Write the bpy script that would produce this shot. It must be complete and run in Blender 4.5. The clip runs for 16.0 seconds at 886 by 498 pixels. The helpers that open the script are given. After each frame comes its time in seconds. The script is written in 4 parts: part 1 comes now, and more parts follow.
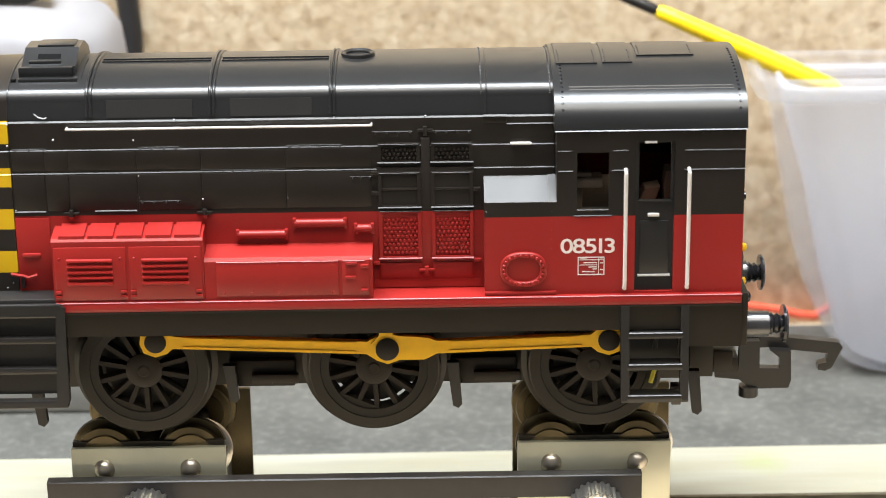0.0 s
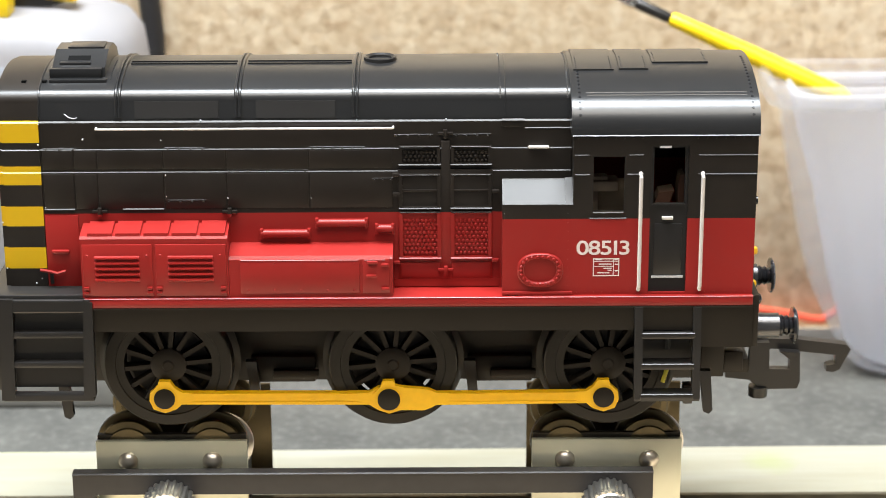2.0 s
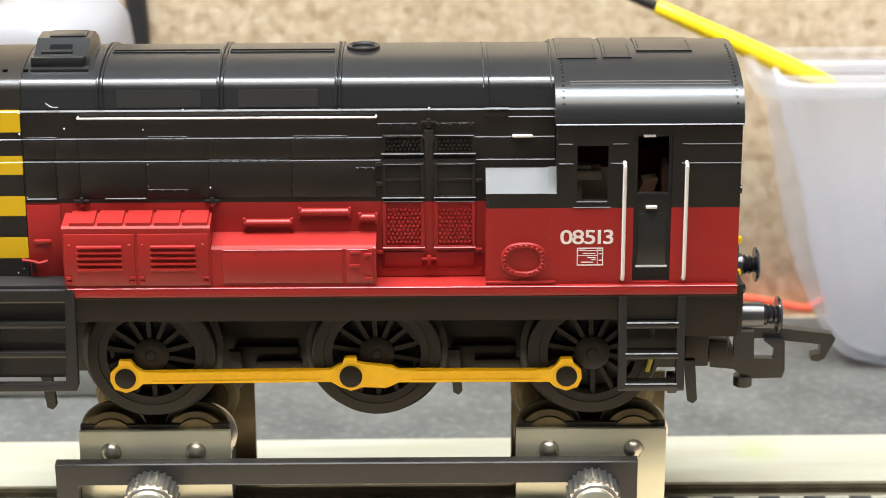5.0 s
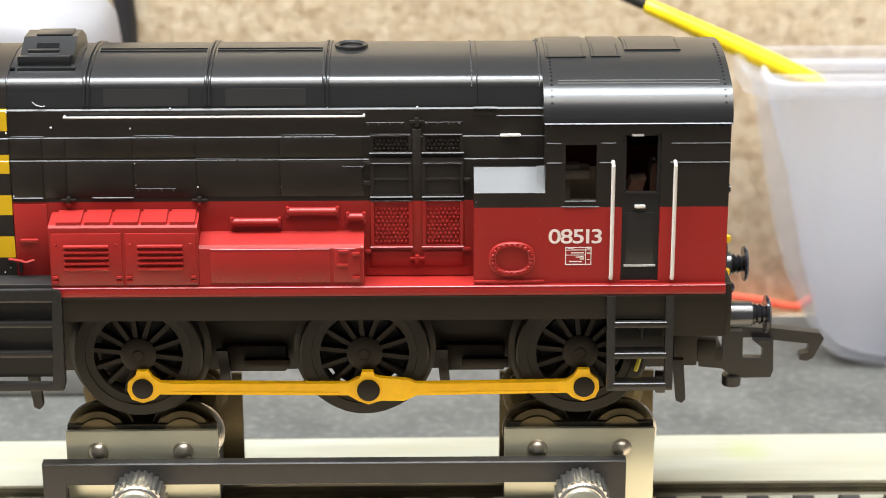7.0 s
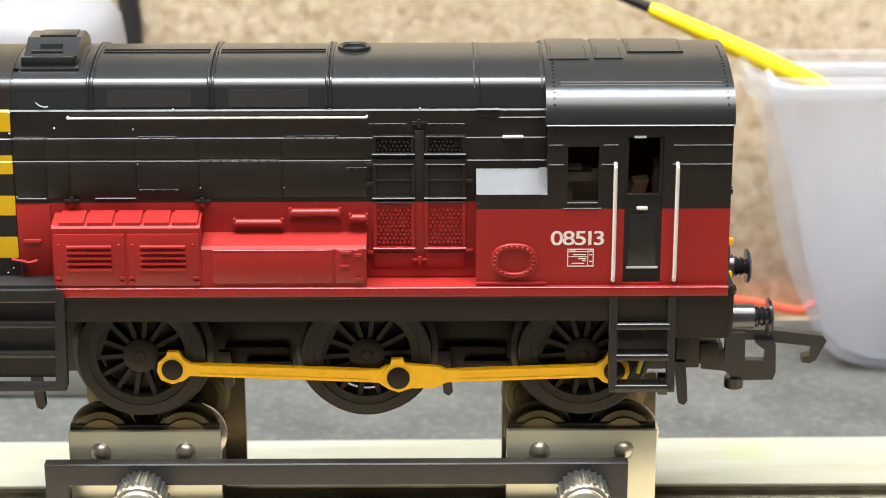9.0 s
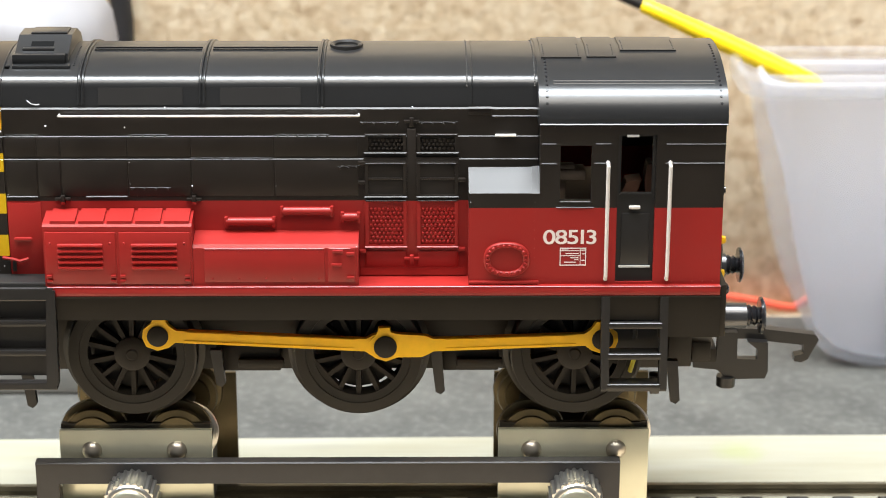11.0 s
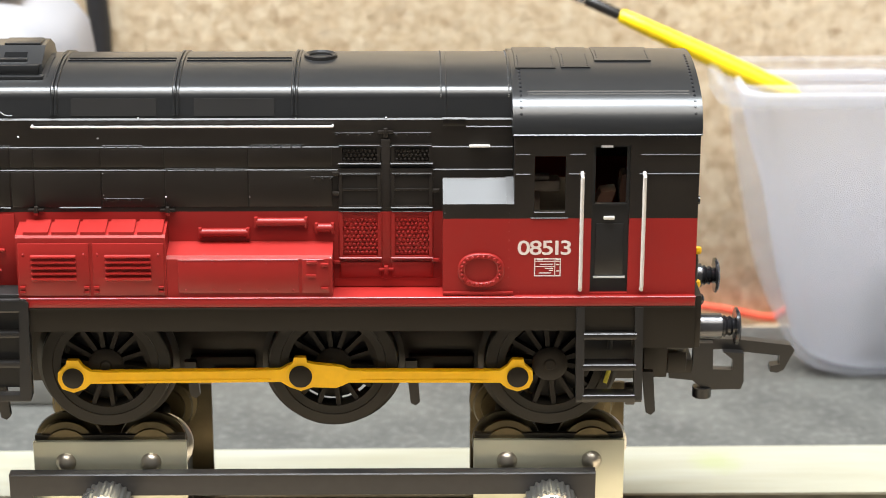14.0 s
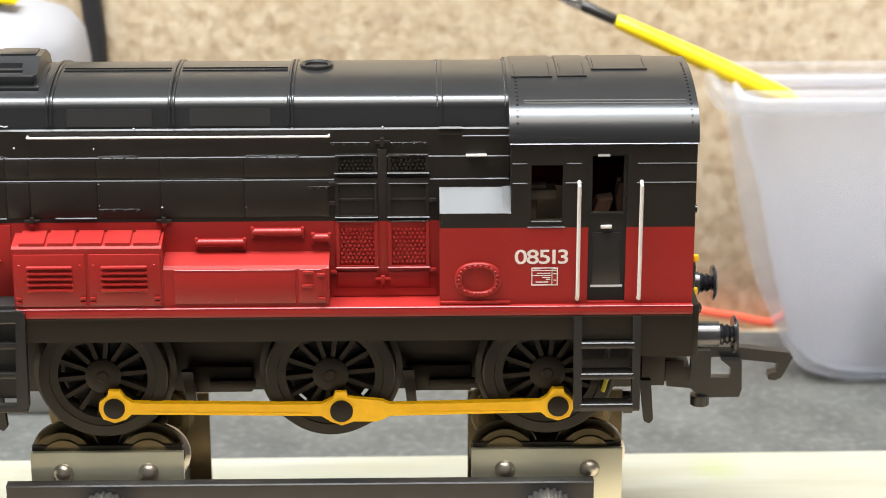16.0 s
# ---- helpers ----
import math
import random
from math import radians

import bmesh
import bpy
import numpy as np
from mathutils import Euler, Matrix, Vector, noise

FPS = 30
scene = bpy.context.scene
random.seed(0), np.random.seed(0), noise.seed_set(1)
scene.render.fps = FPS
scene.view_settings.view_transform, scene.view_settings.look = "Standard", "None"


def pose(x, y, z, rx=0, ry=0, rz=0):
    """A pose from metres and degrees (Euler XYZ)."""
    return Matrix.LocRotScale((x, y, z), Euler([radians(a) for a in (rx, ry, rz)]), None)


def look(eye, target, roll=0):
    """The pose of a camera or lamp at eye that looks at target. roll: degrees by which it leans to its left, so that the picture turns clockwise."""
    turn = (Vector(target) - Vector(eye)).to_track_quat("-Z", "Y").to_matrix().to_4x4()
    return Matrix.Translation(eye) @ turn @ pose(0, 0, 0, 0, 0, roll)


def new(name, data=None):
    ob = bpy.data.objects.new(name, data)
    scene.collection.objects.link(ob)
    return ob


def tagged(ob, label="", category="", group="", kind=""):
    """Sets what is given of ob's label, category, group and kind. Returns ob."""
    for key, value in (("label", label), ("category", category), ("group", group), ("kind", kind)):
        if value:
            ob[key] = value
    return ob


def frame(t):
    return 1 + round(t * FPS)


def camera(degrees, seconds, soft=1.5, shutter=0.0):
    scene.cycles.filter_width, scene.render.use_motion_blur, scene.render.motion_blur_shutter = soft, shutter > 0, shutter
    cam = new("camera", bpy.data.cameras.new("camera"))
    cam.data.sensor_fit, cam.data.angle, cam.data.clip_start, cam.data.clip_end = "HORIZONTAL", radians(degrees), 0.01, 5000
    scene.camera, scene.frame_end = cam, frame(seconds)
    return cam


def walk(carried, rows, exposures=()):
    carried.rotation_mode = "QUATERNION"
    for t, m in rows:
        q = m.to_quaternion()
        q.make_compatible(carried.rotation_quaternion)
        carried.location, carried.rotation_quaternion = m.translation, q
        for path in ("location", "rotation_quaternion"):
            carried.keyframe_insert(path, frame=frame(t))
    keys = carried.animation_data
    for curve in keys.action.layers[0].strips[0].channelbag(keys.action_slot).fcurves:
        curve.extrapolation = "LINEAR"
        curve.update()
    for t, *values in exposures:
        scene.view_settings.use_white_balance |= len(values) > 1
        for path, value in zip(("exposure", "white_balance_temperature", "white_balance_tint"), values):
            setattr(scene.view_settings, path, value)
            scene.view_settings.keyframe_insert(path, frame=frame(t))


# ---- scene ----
cam = camera(23.9, 16.0, soft=0.9)
cam.data.dof.use_dof = True
cam.data.dof.focus_distance = 0.312
cam.data.dof.aperture_fstop = 31.0
PATH = [
    (0, (0.00965, -0.29963, 0.15933), (0.01015, 0.00800, 0.05547), -0.81),
    (0.5, (0.00962, -0.30209, 0.15903), (0.01016, 0.00800, 0.05426), -0.64),
    (1, (0.01008, -0.30542, 0.16074), (0.00998, 0.00800, 0.05464), -0.48),
    (1.5, (0.00886, -0.30659, 0.16150), (0.00938, 0.00800, 0.05503), -0.29),
    (2, (0.00748, -0.30688, 0.16130), (0.00735, 0.00800, 0.05559), -0.30),
    (2.5, (0.00641, -0.30669, 0.16188), (0.00633, 0.00800, 0.05660), -0.34),
    (3, (0.00623, -0.30647, 0.16214), (0.00595, 0.00800, 0.05657), -0.38),
    (3.5, (0.00732, -0.30671, 0.16166), (0.00746, 0.00800, 0.05559), -0.36),
    (4, (0.00891, -0.30662, 0.16063), (0.00928, 0.00800, 0.05390), -0.25),
    (6.5, (0.00836, -0.30494, 0.16213), (0.01090, 0.00800, 0.05462), -0.32),
    (7, (0.00898, -0.30507, 0.16133), (0.01174, 0.00800, 0.05364), -0.17),
    (7.5, (0.00918, -0.30541, 0.16072), (0.01209, 0.00800, 0.05299), -0.12),
    (8, (0.00971, -0.30476, 0.16124), (0.01214, 0.00800, 0.05376), -0.10),
    (8.2, (0.01029, -0.30491, 0.16133), (0.01171, 0.00800, 0.05400), -0.13),
    (10.3, (0.00910, -0.30580, 0.15971), (0.01136, 0.00800, 0.05295), 0.06),
    (10.5, (0.00939, -0.30553, 0.16065), (0.01225, 0.00800, 0.05279), 0.10),
    (11, (0.00962, -0.30460, 0.16164), (0.01256, 0.00800, 0.05362), 0.07),
    (11.5, (0.00944, -0.30342, 0.16188), (0.01358, 0.00800, 0.05417), 0.06),
    (12, (0.00953, -0.30312, 0.16331), (0.01322, 0.00800, 0.05593), -0.03),
    (12.5, (0.00937, -0.30409, 0.16220), (0.01340, 0.00800, 0.05556), -0.01),
    (13, (0.01089, -0.30426, 0.16163), (0.01461, 0.00800, 0.05522), 0.08),
    (13.5, (0.01112, -0.30449, 0.16131), (0.01582, 0.00800, 0.05443), 0.17),
    (14, (0.01171, -0.30404, 0.16160), (0.01643, 0.00800, 0.05540), 0.11),
    (14.5, (0.01160, -0.30328, 0.16241), (0.01613, 0.00800, 0.05632), -0.07),
    (15, (0.01161, -0.30221, 0.16345), (0.01682, 0.00800, 0.05728), -0.13),
    (15.5, (0.01219, -0.30329, 0.16206), (0.01692, 0.00800, 0.05662), -0.22),
    (16, (0.01196, -0.30301, 0.16291), (0.01690, 0.00800, 0.05684), -0.11),
]
walk(cam, [(t, look(eye, target, roll)) for t, eye, target, roll in PATH])

# ---- world and lights ----
world = bpy.data.worlds.new("room_air")
scene.world = world
world.use_nodes = True
world.node_tree.nodes["Background"].inputs[0].default_value = (0.9, 0.93, 1.0, 1)
world.node_tree.nodes["Background"].inputs[1].default_value = 0.2


def area_lamp(name, m, sx, sy, watts, colour):
    lamp = bpy.data.lights.new(name, "AREA")
    lamp.shape, lamp.size, lamp.size_y, lamp.energy, lamp.color = "RECTANGLE", sx, sy, watts, colour
    ob = new(name, lamp)
    ob.matrix_world = m
    return ob


# LED batten over the bench, and a weaker fill light added in front
area_lamp("bench_batten_light", look((-0.2, -0.075, 0.86), (-0.2, 0.0, 0.04)), 0.86, 0.32, 21.5, (0.88, 0.945, 1.0))
area_lamp("front_fill_light", look((0.15, -0.80, 1.55), (0.1, 0.05, 0)), 1.2, 0.7, 16.5, (1.0, 0.95, 0.87))
scene.view_settings.exposure = 0.56

# ---- materials ----


def nodes_of(name):
    m = bpy.data.materials.new(name)
    m.use_nodes = True
    nt = m.node_tree
    return m, nt, nt.nodes["Principled BSDF"]


def mix_rgb(nt, fac, a, b):
    n = nt.nodes.new("ShaderNodeMix")
    n.data_type = "RGBA"
    for sock, v in ((n.inputs[0], fac), (n.inputs[6], a), (n.inputs[7], b)):
        if isinstance(v, (tuple, float)):
            sock.default_value = v if isinstance(v, float) else (*v, 1)
        else:
            nt.links.new(v, sock)
    return n.outputs[2]


def noise_out(nt, scale, detail=3.0, coords="Object", stretch=None):
    tc = nt.nodes.new("ShaderNodeTexCoord")
    n = nt.nodes.new("ShaderNodeTexNoise")
    n.inputs["Scale"].default_value = scale
    n.inputs["Detail"].default_value = detail
    src = tc.outputs[coords]
    if stretch:
        mp = nt.nodes.new("ShaderNodeMapping")
        mp.inputs["Scale"].default_value = stretch
        nt.links.new(src, mp.inputs["Vector"])
        src = mp.outputs["Vector"]
    nt.links.new(src, n.inputs["Vector"])
    return n.outputs["Fac"]


def ramp(nt, fac, stops, mode="LINEAR"):
    r = nt.nodes.new("ShaderNodeValToRGB")
    r.color_ramp.interpolation = mode
    el = r.color_ramp.elements
    el[0].position, el[1].position = stops[0][0], stops[-1][0]
    el[0].color, el[1].color = (*stops[0][1], 1), (*stops[-1][1], 1)
    for p, c in stops[1:-1]:
        el.new(p).color = (*c, 1)
    nt.links.new(fac, r.inputs[0])
    return r.outputs[0]


def rough_of(nt, bsdf, scale, lo, hi):
    mr = nt.nodes.new("ShaderNodeMapRange")
    mr.inputs[3].default_value, mr.inputs[4].default_value = lo, hi
    nt.links.new(noise_out(nt, scale, 4), mr.inputs[0])
    nt.links.new(mr.outputs[0], bsdf.inputs["Roughness"])


def bump_of(nt, bsdf, height, strength, distance):
    b = nt.nodes.new("ShaderNodeBump")
    b.inputs["Strength"].default_value, b.inputs["Distance"].default_value = strength, distance
    nt.links.new(height, b.inputs["Height"])
    nt.links.new(b.outputs[0], bsdf.inputs["Normal"])


def plain(name, colour, rough=0.4, metal=0.0, vary=0.12, scale=400, bump=0.05, spec=0.5):
    m, nt, b = nodes_of(name)
    dark = tuple(c * (1 - vary) for c in colour)
    lite = tuple(min(1, c * (1 + vary)) for c in colour)
    nt.links.new(mix_rgb(nt, noise_out(nt, scale), dark, lite), b.inputs["Base Color"])
    b.inputs["Metallic"].default_value = metal
    b.inputs["Specular IOR Level"].default_value = spec
    rough_of(nt, b, scale * 0.4, max(rough - 0.06, 0.03), rough + 0.06)
    if bump:
        bump_of(nt, b, noise_out(nt, scale * 5, 2), bump, 0.00005)
    return m


RED, BLACK, YELLOW = (0.275, 0.0132, 0.0105), (0.0125, 0.0092, 0.0068), (0.62, 0.385, 0.004)


def livery(name, stops, rough, spec=0.5):
    """Paint that changes with height over the rail, in mm."""
    m, nt, b = nodes_of(name)
    tc = nt.nodes.new("ShaderNodeTexCoord")
    sep = nt.nodes.new("ShaderNodeSeparateXYZ")
    nt.links.new(tc.outputs["Object"], sep.inputs[0])
    mul = nt.nodes.new("ShaderNodeMath")
    mul.operation = "MULTIPLY"
    mul.inputs[1].default_value = 1000.0 / 60.0
    nt.links.new(sep.outputs["Z"], mul.inputs[0])
    col = ramp(nt, mul.outputs[0], [(z / 60.0, c) for z, c in stops], "CONSTANT")
    dust = noise_out(nt, 260, 5)
    col = mix_rgb(nt, ramp(nt, dust, [(0.35, (0, 0, 0)), (0.9, (0.045, 0.045, 0.045))]), col, (0.16, 0.13, 0.11))
    nt.links.new(col, b.inputs["Base Color"])
    b.inputs["Specular IOR Level"].default_value = spec
    rough_of(nt, b, 120, rough - 0.05, rough + 0.07)
    bump_of(nt, b, noise_out(nt, 2600, 2), 0.02, 0.00005)
    return m


body_paint = livery("red_and_black_paint", [(0, RED), (32.3, BLACK), (60, BLACK)], 0.39, 0.4)
roof_paint = plain("satin_black_roof_paint", (0.014, 0.0138, 0.0142), 0.31, spec=0.55, scale=180)
roof_paint.node_tree.nodes["Principled BSDF"].inputs["Coat Weight"].default_value = 0.22
roof_paint.node_tree.nodes["Principled BSDF"].inputs["Coat Roughness"].default_value = 0.2
stripe_paint = livery("yellow_black_stripe_paint", [(0, BLACK), (23.9, YELLOW), (27.15, BLACK), (30.3, YELLOW), (33.4, BLACK),
                                                    (36.6, YELLOW), (39.6, BLACK), (43.05, YELLOW), (46.2, BLACK), (60, BLACK)], 0.36)
red_paint = plain("bright_red_paint", RED, 0.36, scale=200)
black_plastic = plain("black_plastic", (0.016, 0.0145, 0.0135), 0.34, scale=200)
dark_frame = plain("matt_black_frame", (0.0135, 0.0100, 0.0062), 0.5, scale=250, spec=0.3)
wheel_black = plain("blackened_wheel", (0.012, 0.0092, 0.0064), 0.5, scale=300, spec=0.22)
tyre_metal = plain("blackened_tyre_metal", (0.017, 0.0145, 0.011), 0.36, metal=0.2, scale=350, spec=0.35)
rod_yellow = plain("yellow_rod_paint", (0.80, 0.45, 0.002), 0.40, vary=0.12, scale=700)
white_wire = plain("white_handrail_wire", (0.62, 0.58, 0.54), 0.4)
grey_wire = plain("grey_steel_wire", (0.70, 0.68, 0.66), 0.3, metal=0.4)
pale_grey = plain("pale_grey_plastic", (0.62, 0.62, 0.66), 0.4)
white_ink = plain("white_lettering", (0.68, 0.60, 0.56), 0.5, bump=0)
plate_steel = plain("nickel_plate", (0.62, 0.61, 0.48), 0.33, metal=0.65, vary=0.18, scale=90)
screw_steel = plain("domed_screw_steel", (0.52, 0.48, 0.42), 0.38, metal=1.0)
knurl_steel = plain("knurled_nickel", (0.60, 0.58, 0.54), 0.28, metal=0.95)
cap_brass = plain("pale_brass_face", (0.46, 0.45, 0.36), 0.35, metal=0.8)
brass = plain("brass_and_shaded_plate", (0.11, 0.088, 0.05), 0.34, metal=0.9, vary=0.3)
bar_black = plain("anodised_black_bar", (0.019, 0.0175, 0.0185), 0.45, scale=500, vary=0.3)
buffer_metal = plain("turned_dark_metal", (0.10, 0.10, 0.105), 0.25, metal=0.7)
buffer_black = plain("glossy_black_metal", (0.016, 0.016, 0.018), 0.16)
cab_dark = plain("dark_cab_interior", (0.26, 0.20, 0.15), 0.7)
cab_tan = plain("tan_cab_fitting", (0.11, 0.052, 0.032), 0.6)
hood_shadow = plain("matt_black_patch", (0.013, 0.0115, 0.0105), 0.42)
void_black = plain("unlit_slot_black", (0.004, 0.004, 0.004), 0.9, bump=0, spec=0.1)
wire_yellow = plain("yellow_green_wire", (0.55, 0.50, 0.05), 0.45)
rail_metal = plain("tarnished_rail", (0.13, 0.11, 0.07), 0.4, metal=0.4)
sleeper_plastic = plain("dark_sleeper_plastic", (0.05, 0.047, 0.042), 0.6)
orange_pvc = plain("orange_wire_pvc", (0.72, 0.10, 0.05), 0.45)
cable_black = plain("black_cable_rubber", (0.018, 0.017, 0.018), 0.5)
tool_yellow = plain("yellow_tool_handle", (0.88, 0.62, 0.006), 0.4, vary=0.06)
print_blue = plain("faded_blue_print", (0.36, 0.38, 0.43), 0.5)
print_pink = plain("faded_red_print", (0.55, 0.26, 0.28), 0.5)
block_grey = plain("pale_grey_block", (0.30, 0.295, 0.275), 0.75, vary=0.25, scale=120)
tool_steel = plain("bright_tool_steel", (0.6, 0.6, 0.62), 0.25, metal=1.0)


def cream_board_material():
    m, nt, b = nodes_of("cream_painted_wood")
    grain = noise_out(nt, 24, 5, stretch=(1.2, 9, 9))
    col = ramp(nt, grain, [(0.25, (0.30, 0.28, 0.20)), (0.5, (0.335, 0.318, 0.245)), (0.75, (0.37, 0.358, 0.295))])
    spot = noise_out(nt, 11, 1)
    col = mix_rgb(nt, ramp(nt, spot, [(0.58, (0, 0, 0)), (0.64, (0.4, 0.4, 0.4))]), col, (0.40, 0.42, 0.20))
    # one green stain, and faint scuffs along the grain
    tc = nt.nodes.new("ShaderNodeTexCoord")
    far = nt.nodes.new("ShaderNodeVectorMath")
    far.operation = "DISTANCE"
    far.inputs[1].default_value = (0.0645, 0.0280, 0.009)
    nt.links.new(tc.outputs["Object"], far.inputs[0])
    edge = nt.nodes.new("ShaderNodeMath")
    edge.operation = "MULTIPLY_ADD"
    edge.inputs[1].default_value = 0.0045
    nt.links.new(noise_out(nt, 300, 3), edge.inputs[0])
    nt.links.new(far.outputs["Value"], edge.inputs[2])
    col = mix_rgb(nt, ramp(nt, edge.outputs[0], [(0.0064, (0.5, 0.5, 0.5)), (0.0074, (0, 0, 0))]), col, (0.30, 0.33, 0.13))
    scuff = noise_out(nt, 60, 6, stretch=(0.5, 4, 4))
    col = mix_rgb(nt, ramp(nt, scuff, [(0.60, (0, 0, 0)), (0.72, (0.35, 0.35, 0.35))]), col, (0.27, 0.26, 0.22))
    nt.links.new(col, b.inputs["Base Color"])
    rough_of(nt, b, 60, 0.45, 0.65)
    bump_of(nt, b, grain, 0.2, 0.0006)
    return m


def chipboard_material():
    m, nt, b = nodes_of("raw_chipboard")
    vor = nt.nodes.new("ShaderNodeTexVoronoi")
    vor.inputs["Scale"].default_value = 430
    tc = nt.nodes.new("ShaderNodeTexCoord")
    mp = nt.nodes.new("ShaderNodeMapping")
    mp.inputs["Scale"].default_value = (1.0, 1.0, 0.7)
    mp.inputs["Rotation"].default_value = (0, 0, 0.5)
    nt.links.new(tc.outputs["Object"], mp.inputs["Vector"])
    nt.links.new(mp.outputs["Vector"], vor.inputs["Vector"])
    sep = nt.nodes.new("ShaderNodeSeparateColor")
    nt.links.new(vor.outputs["Color"], sep.inputs[0])
    chips = ramp(nt, sep.outputs[0], [(0.0, (0.34, 0.225, 0.12)), (0.3, (0.60, 0.45, 0.28)), (0.65, (0.70, 0.56, 0.37)), (1.0, (0.80, 0.68, 0.49))])
    blotch = ramp(nt, noise_out(nt, 380, 7), [(0.3, (0.47, 0.33, 0.205)), (0.5, (0.71, 0.56, 0.385)), (0.72, (0.84, 0.72, 0.545))])
    board = mix_rgb(nt, 0.6, chips, blotch)
    # broad random areas of slightly browner tone
    browner = ramp(nt, noise_out(nt, 9, 3), [(0.42, (0, 0, 0)), (0.66, (0.2, 0.2, 0.2))])
    nt.links.new(mix_rgb(nt, browner, board, (0.36, 0.25, 0.145)), b.inputs["Base Color"])
    rough_of(nt, b, 80, 0.7, 0.9)
    bump_of(nt, b, noise_out(nt, 420, 4), 0.4, 0.0006)
    return m


def grey_mat_material():
    m, nt, b = nodes_of("grey_felt_mat")
    fine = ramp(nt, noise_out(nt, 560, 6), [(0.3, (0.052, 0.051, 0.045)), (0.52, (0.070, 0.068, 0.060)), (0.75, (0.14, 0.135, 0.122))])
    broad = ramp(nt, noise_out(nt, 80, 4), [(0.3, (0.044, 0.042, 0.037)), (0.7, (0.118, 0.114, 0.10))])
    nt.links.new(mix_rgb(nt, 0.45, fine, broad), b.inputs["Base Color"])
    b.inputs["Roughness"].default_value = 0.85
    bump_of(nt, b, noise_out(nt, 700, 4), 0.5, 0.0006)
    return m


def tub_material(name, colour, clear):
    m, nt, b = nodes_of(name)
    tint = mix_rgb(nt, noise_out(nt, 45, 4), tuple(c * 0.93 for c in colour), colour)
    nt.links.new(tint, b.inputs["Base Color"])
    b.inputs["Roughness"].default_value = 0.38
    tr = nt.nodes.new("ShaderNodeBsdfTranslucent")
    tr.inputs[0].default_value = (*colour, 1)
    tp = nt.nodes.new("ShaderNodeBsdfTransparent")
    m1, m2 = nt.nodes.new("ShaderNodeMixShader"), nt.nodes.new("ShaderNodeMixShader")
    m1.inputs[0].default_value, m2.inputs[0].default_value = 0.5, clear
    nt.links.new(b.outputs[0], m1.inputs[1])
    nt.links.new(tr.outputs[0], m1.inputs[2])
    nt.links.new(m1.outputs[0], m2.inputs[1])
    nt.links.new(tp.outputs[0], m2.inputs[2])
    nt.links.new(m2.outputs[0], nt.nodes["Material Output"].inputs[0])
    return m


cream_board, chipboard, grey_felt = cream_board_material(), chipboard_material(), grey_mat_material()
tub_clear = tub_material("milky_translucent_plastic", (0.82, 0.82, 0.86), 0.81)
tub_liner = tub_material("frosted_white_plastic", (0.84, 0.845, 0.90), 0.48)
tub_white = tub_material("white_translucent_plastic", (0.50, 0.49, 0.51), 0.05)
wall_paint = plain("grey_wall_paint", (0.42, 0.42, 0.41), 0.8, scale=3, bump=0)
ceiling_paint = plain("white_ceiling_paint", (0.72, 0.70, 0.67), 0.85, scale=3, bump=0)
floor_concrete = plain("grey_concrete_floor", (0.24, 0.23, 0.22), 0.8, scale=6)

# ---- mesh tools: all sizes in millimetres ----
MM = 0.001
BENCH = 36.0  # rail height of the model over the bench


def box(bm, x0, x1, y0, y1, z0, z1, bevel=0.0):
    r = bmesh.ops.create_cube(bm, size=1.0, matrix=Matrix.Translation(((x0 + x1) / 2, (y0 + y1) / 2, (z0 + z1) / 2))
                              @ Matrix.Diagonal((abs(x1 - x0), abs(y1 - y0), abs(z1 - z0), 1)))
    if bevel:
        edges = list({e for v in r["verts"] for e in v.link_edges})
        bmesh.ops.bevel(bm, geom=edges, offset=bevel, segments=2, affect="EDGES", profile=0.5)


AXIS = {"x": Matrix.Rotation(math.pi / 2, 4, "Y"), "y": Matrix.Rotation(-math.pi / 2, 4, "X"), "z": Matrix.Identity(4)}


def cyl(bm, axis, c, r, length, seg=20, r2=None):
    bmesh.ops.create_cone(bm, cap_ends=True, segments=seg, radius1=r, radius2=r if r2 is None else r2, depth=length,
                          matrix=Matrix.Translation(c) @ AXIS[axis])


def turned(bm, axis, c, rows, seg=32):
    """A body of revolution: rows of (distance along the axis, radius)."""
    rings = []
    m = Matrix.Translation(c) @ AXIS[axis]
    for d, r in rows:
        rings.append([bm.verts.new(m @ Vector((r * math.cos(a), r * math.sin(a), d))) for a in [2 * math.pi * k / seg for k in range(seg)]])
    for a, b in zip(rings, rings[1:]):
        for k in range(seg):
            bm.faces.new((a[k], a[(k + 1) % seg], b[(k + 1) % seg], b[k]))
    bm.faces.new(rings[0][::-1])
    bm.faces.new(rings[-1])


def prism(bm, points, axis, a, b):
    """A closed outline swept along an axis from a to b. Outline in the other two axes, in order."""
    def at(p, d):
        return {"x": (d, p[0], p[1]), "y": (p[0], d, p[1]), "z": (p[0], p[1], d)}[axis]
    lo = [bm.verts.new(at(p, a)) for p in points]
    hi = [bm.verts.new(at(p, b)) for p in points]
    n = len(points)
    bm.faces.new(lo)
    bm.faces.new(hi[::-1])
    for k in range(n):
        bm.faces.new((lo[k], hi[k], hi[(k + 1) % n], lo[(k + 1) % n]))


def rivet(bm, x, y, z, r=0.2, up=(0, -1, 0)):
    m = Matrix.Translation((x, y, z)) @ Vector(up).to_track_quat("Z", "Y").to_matrix().to_4x4()
    bmesh.ops.create_cone(bm, cap_ends=True, segments=8, radius1=r, radius2=r * 0.5, depth=r * 0.9, matrix=m)


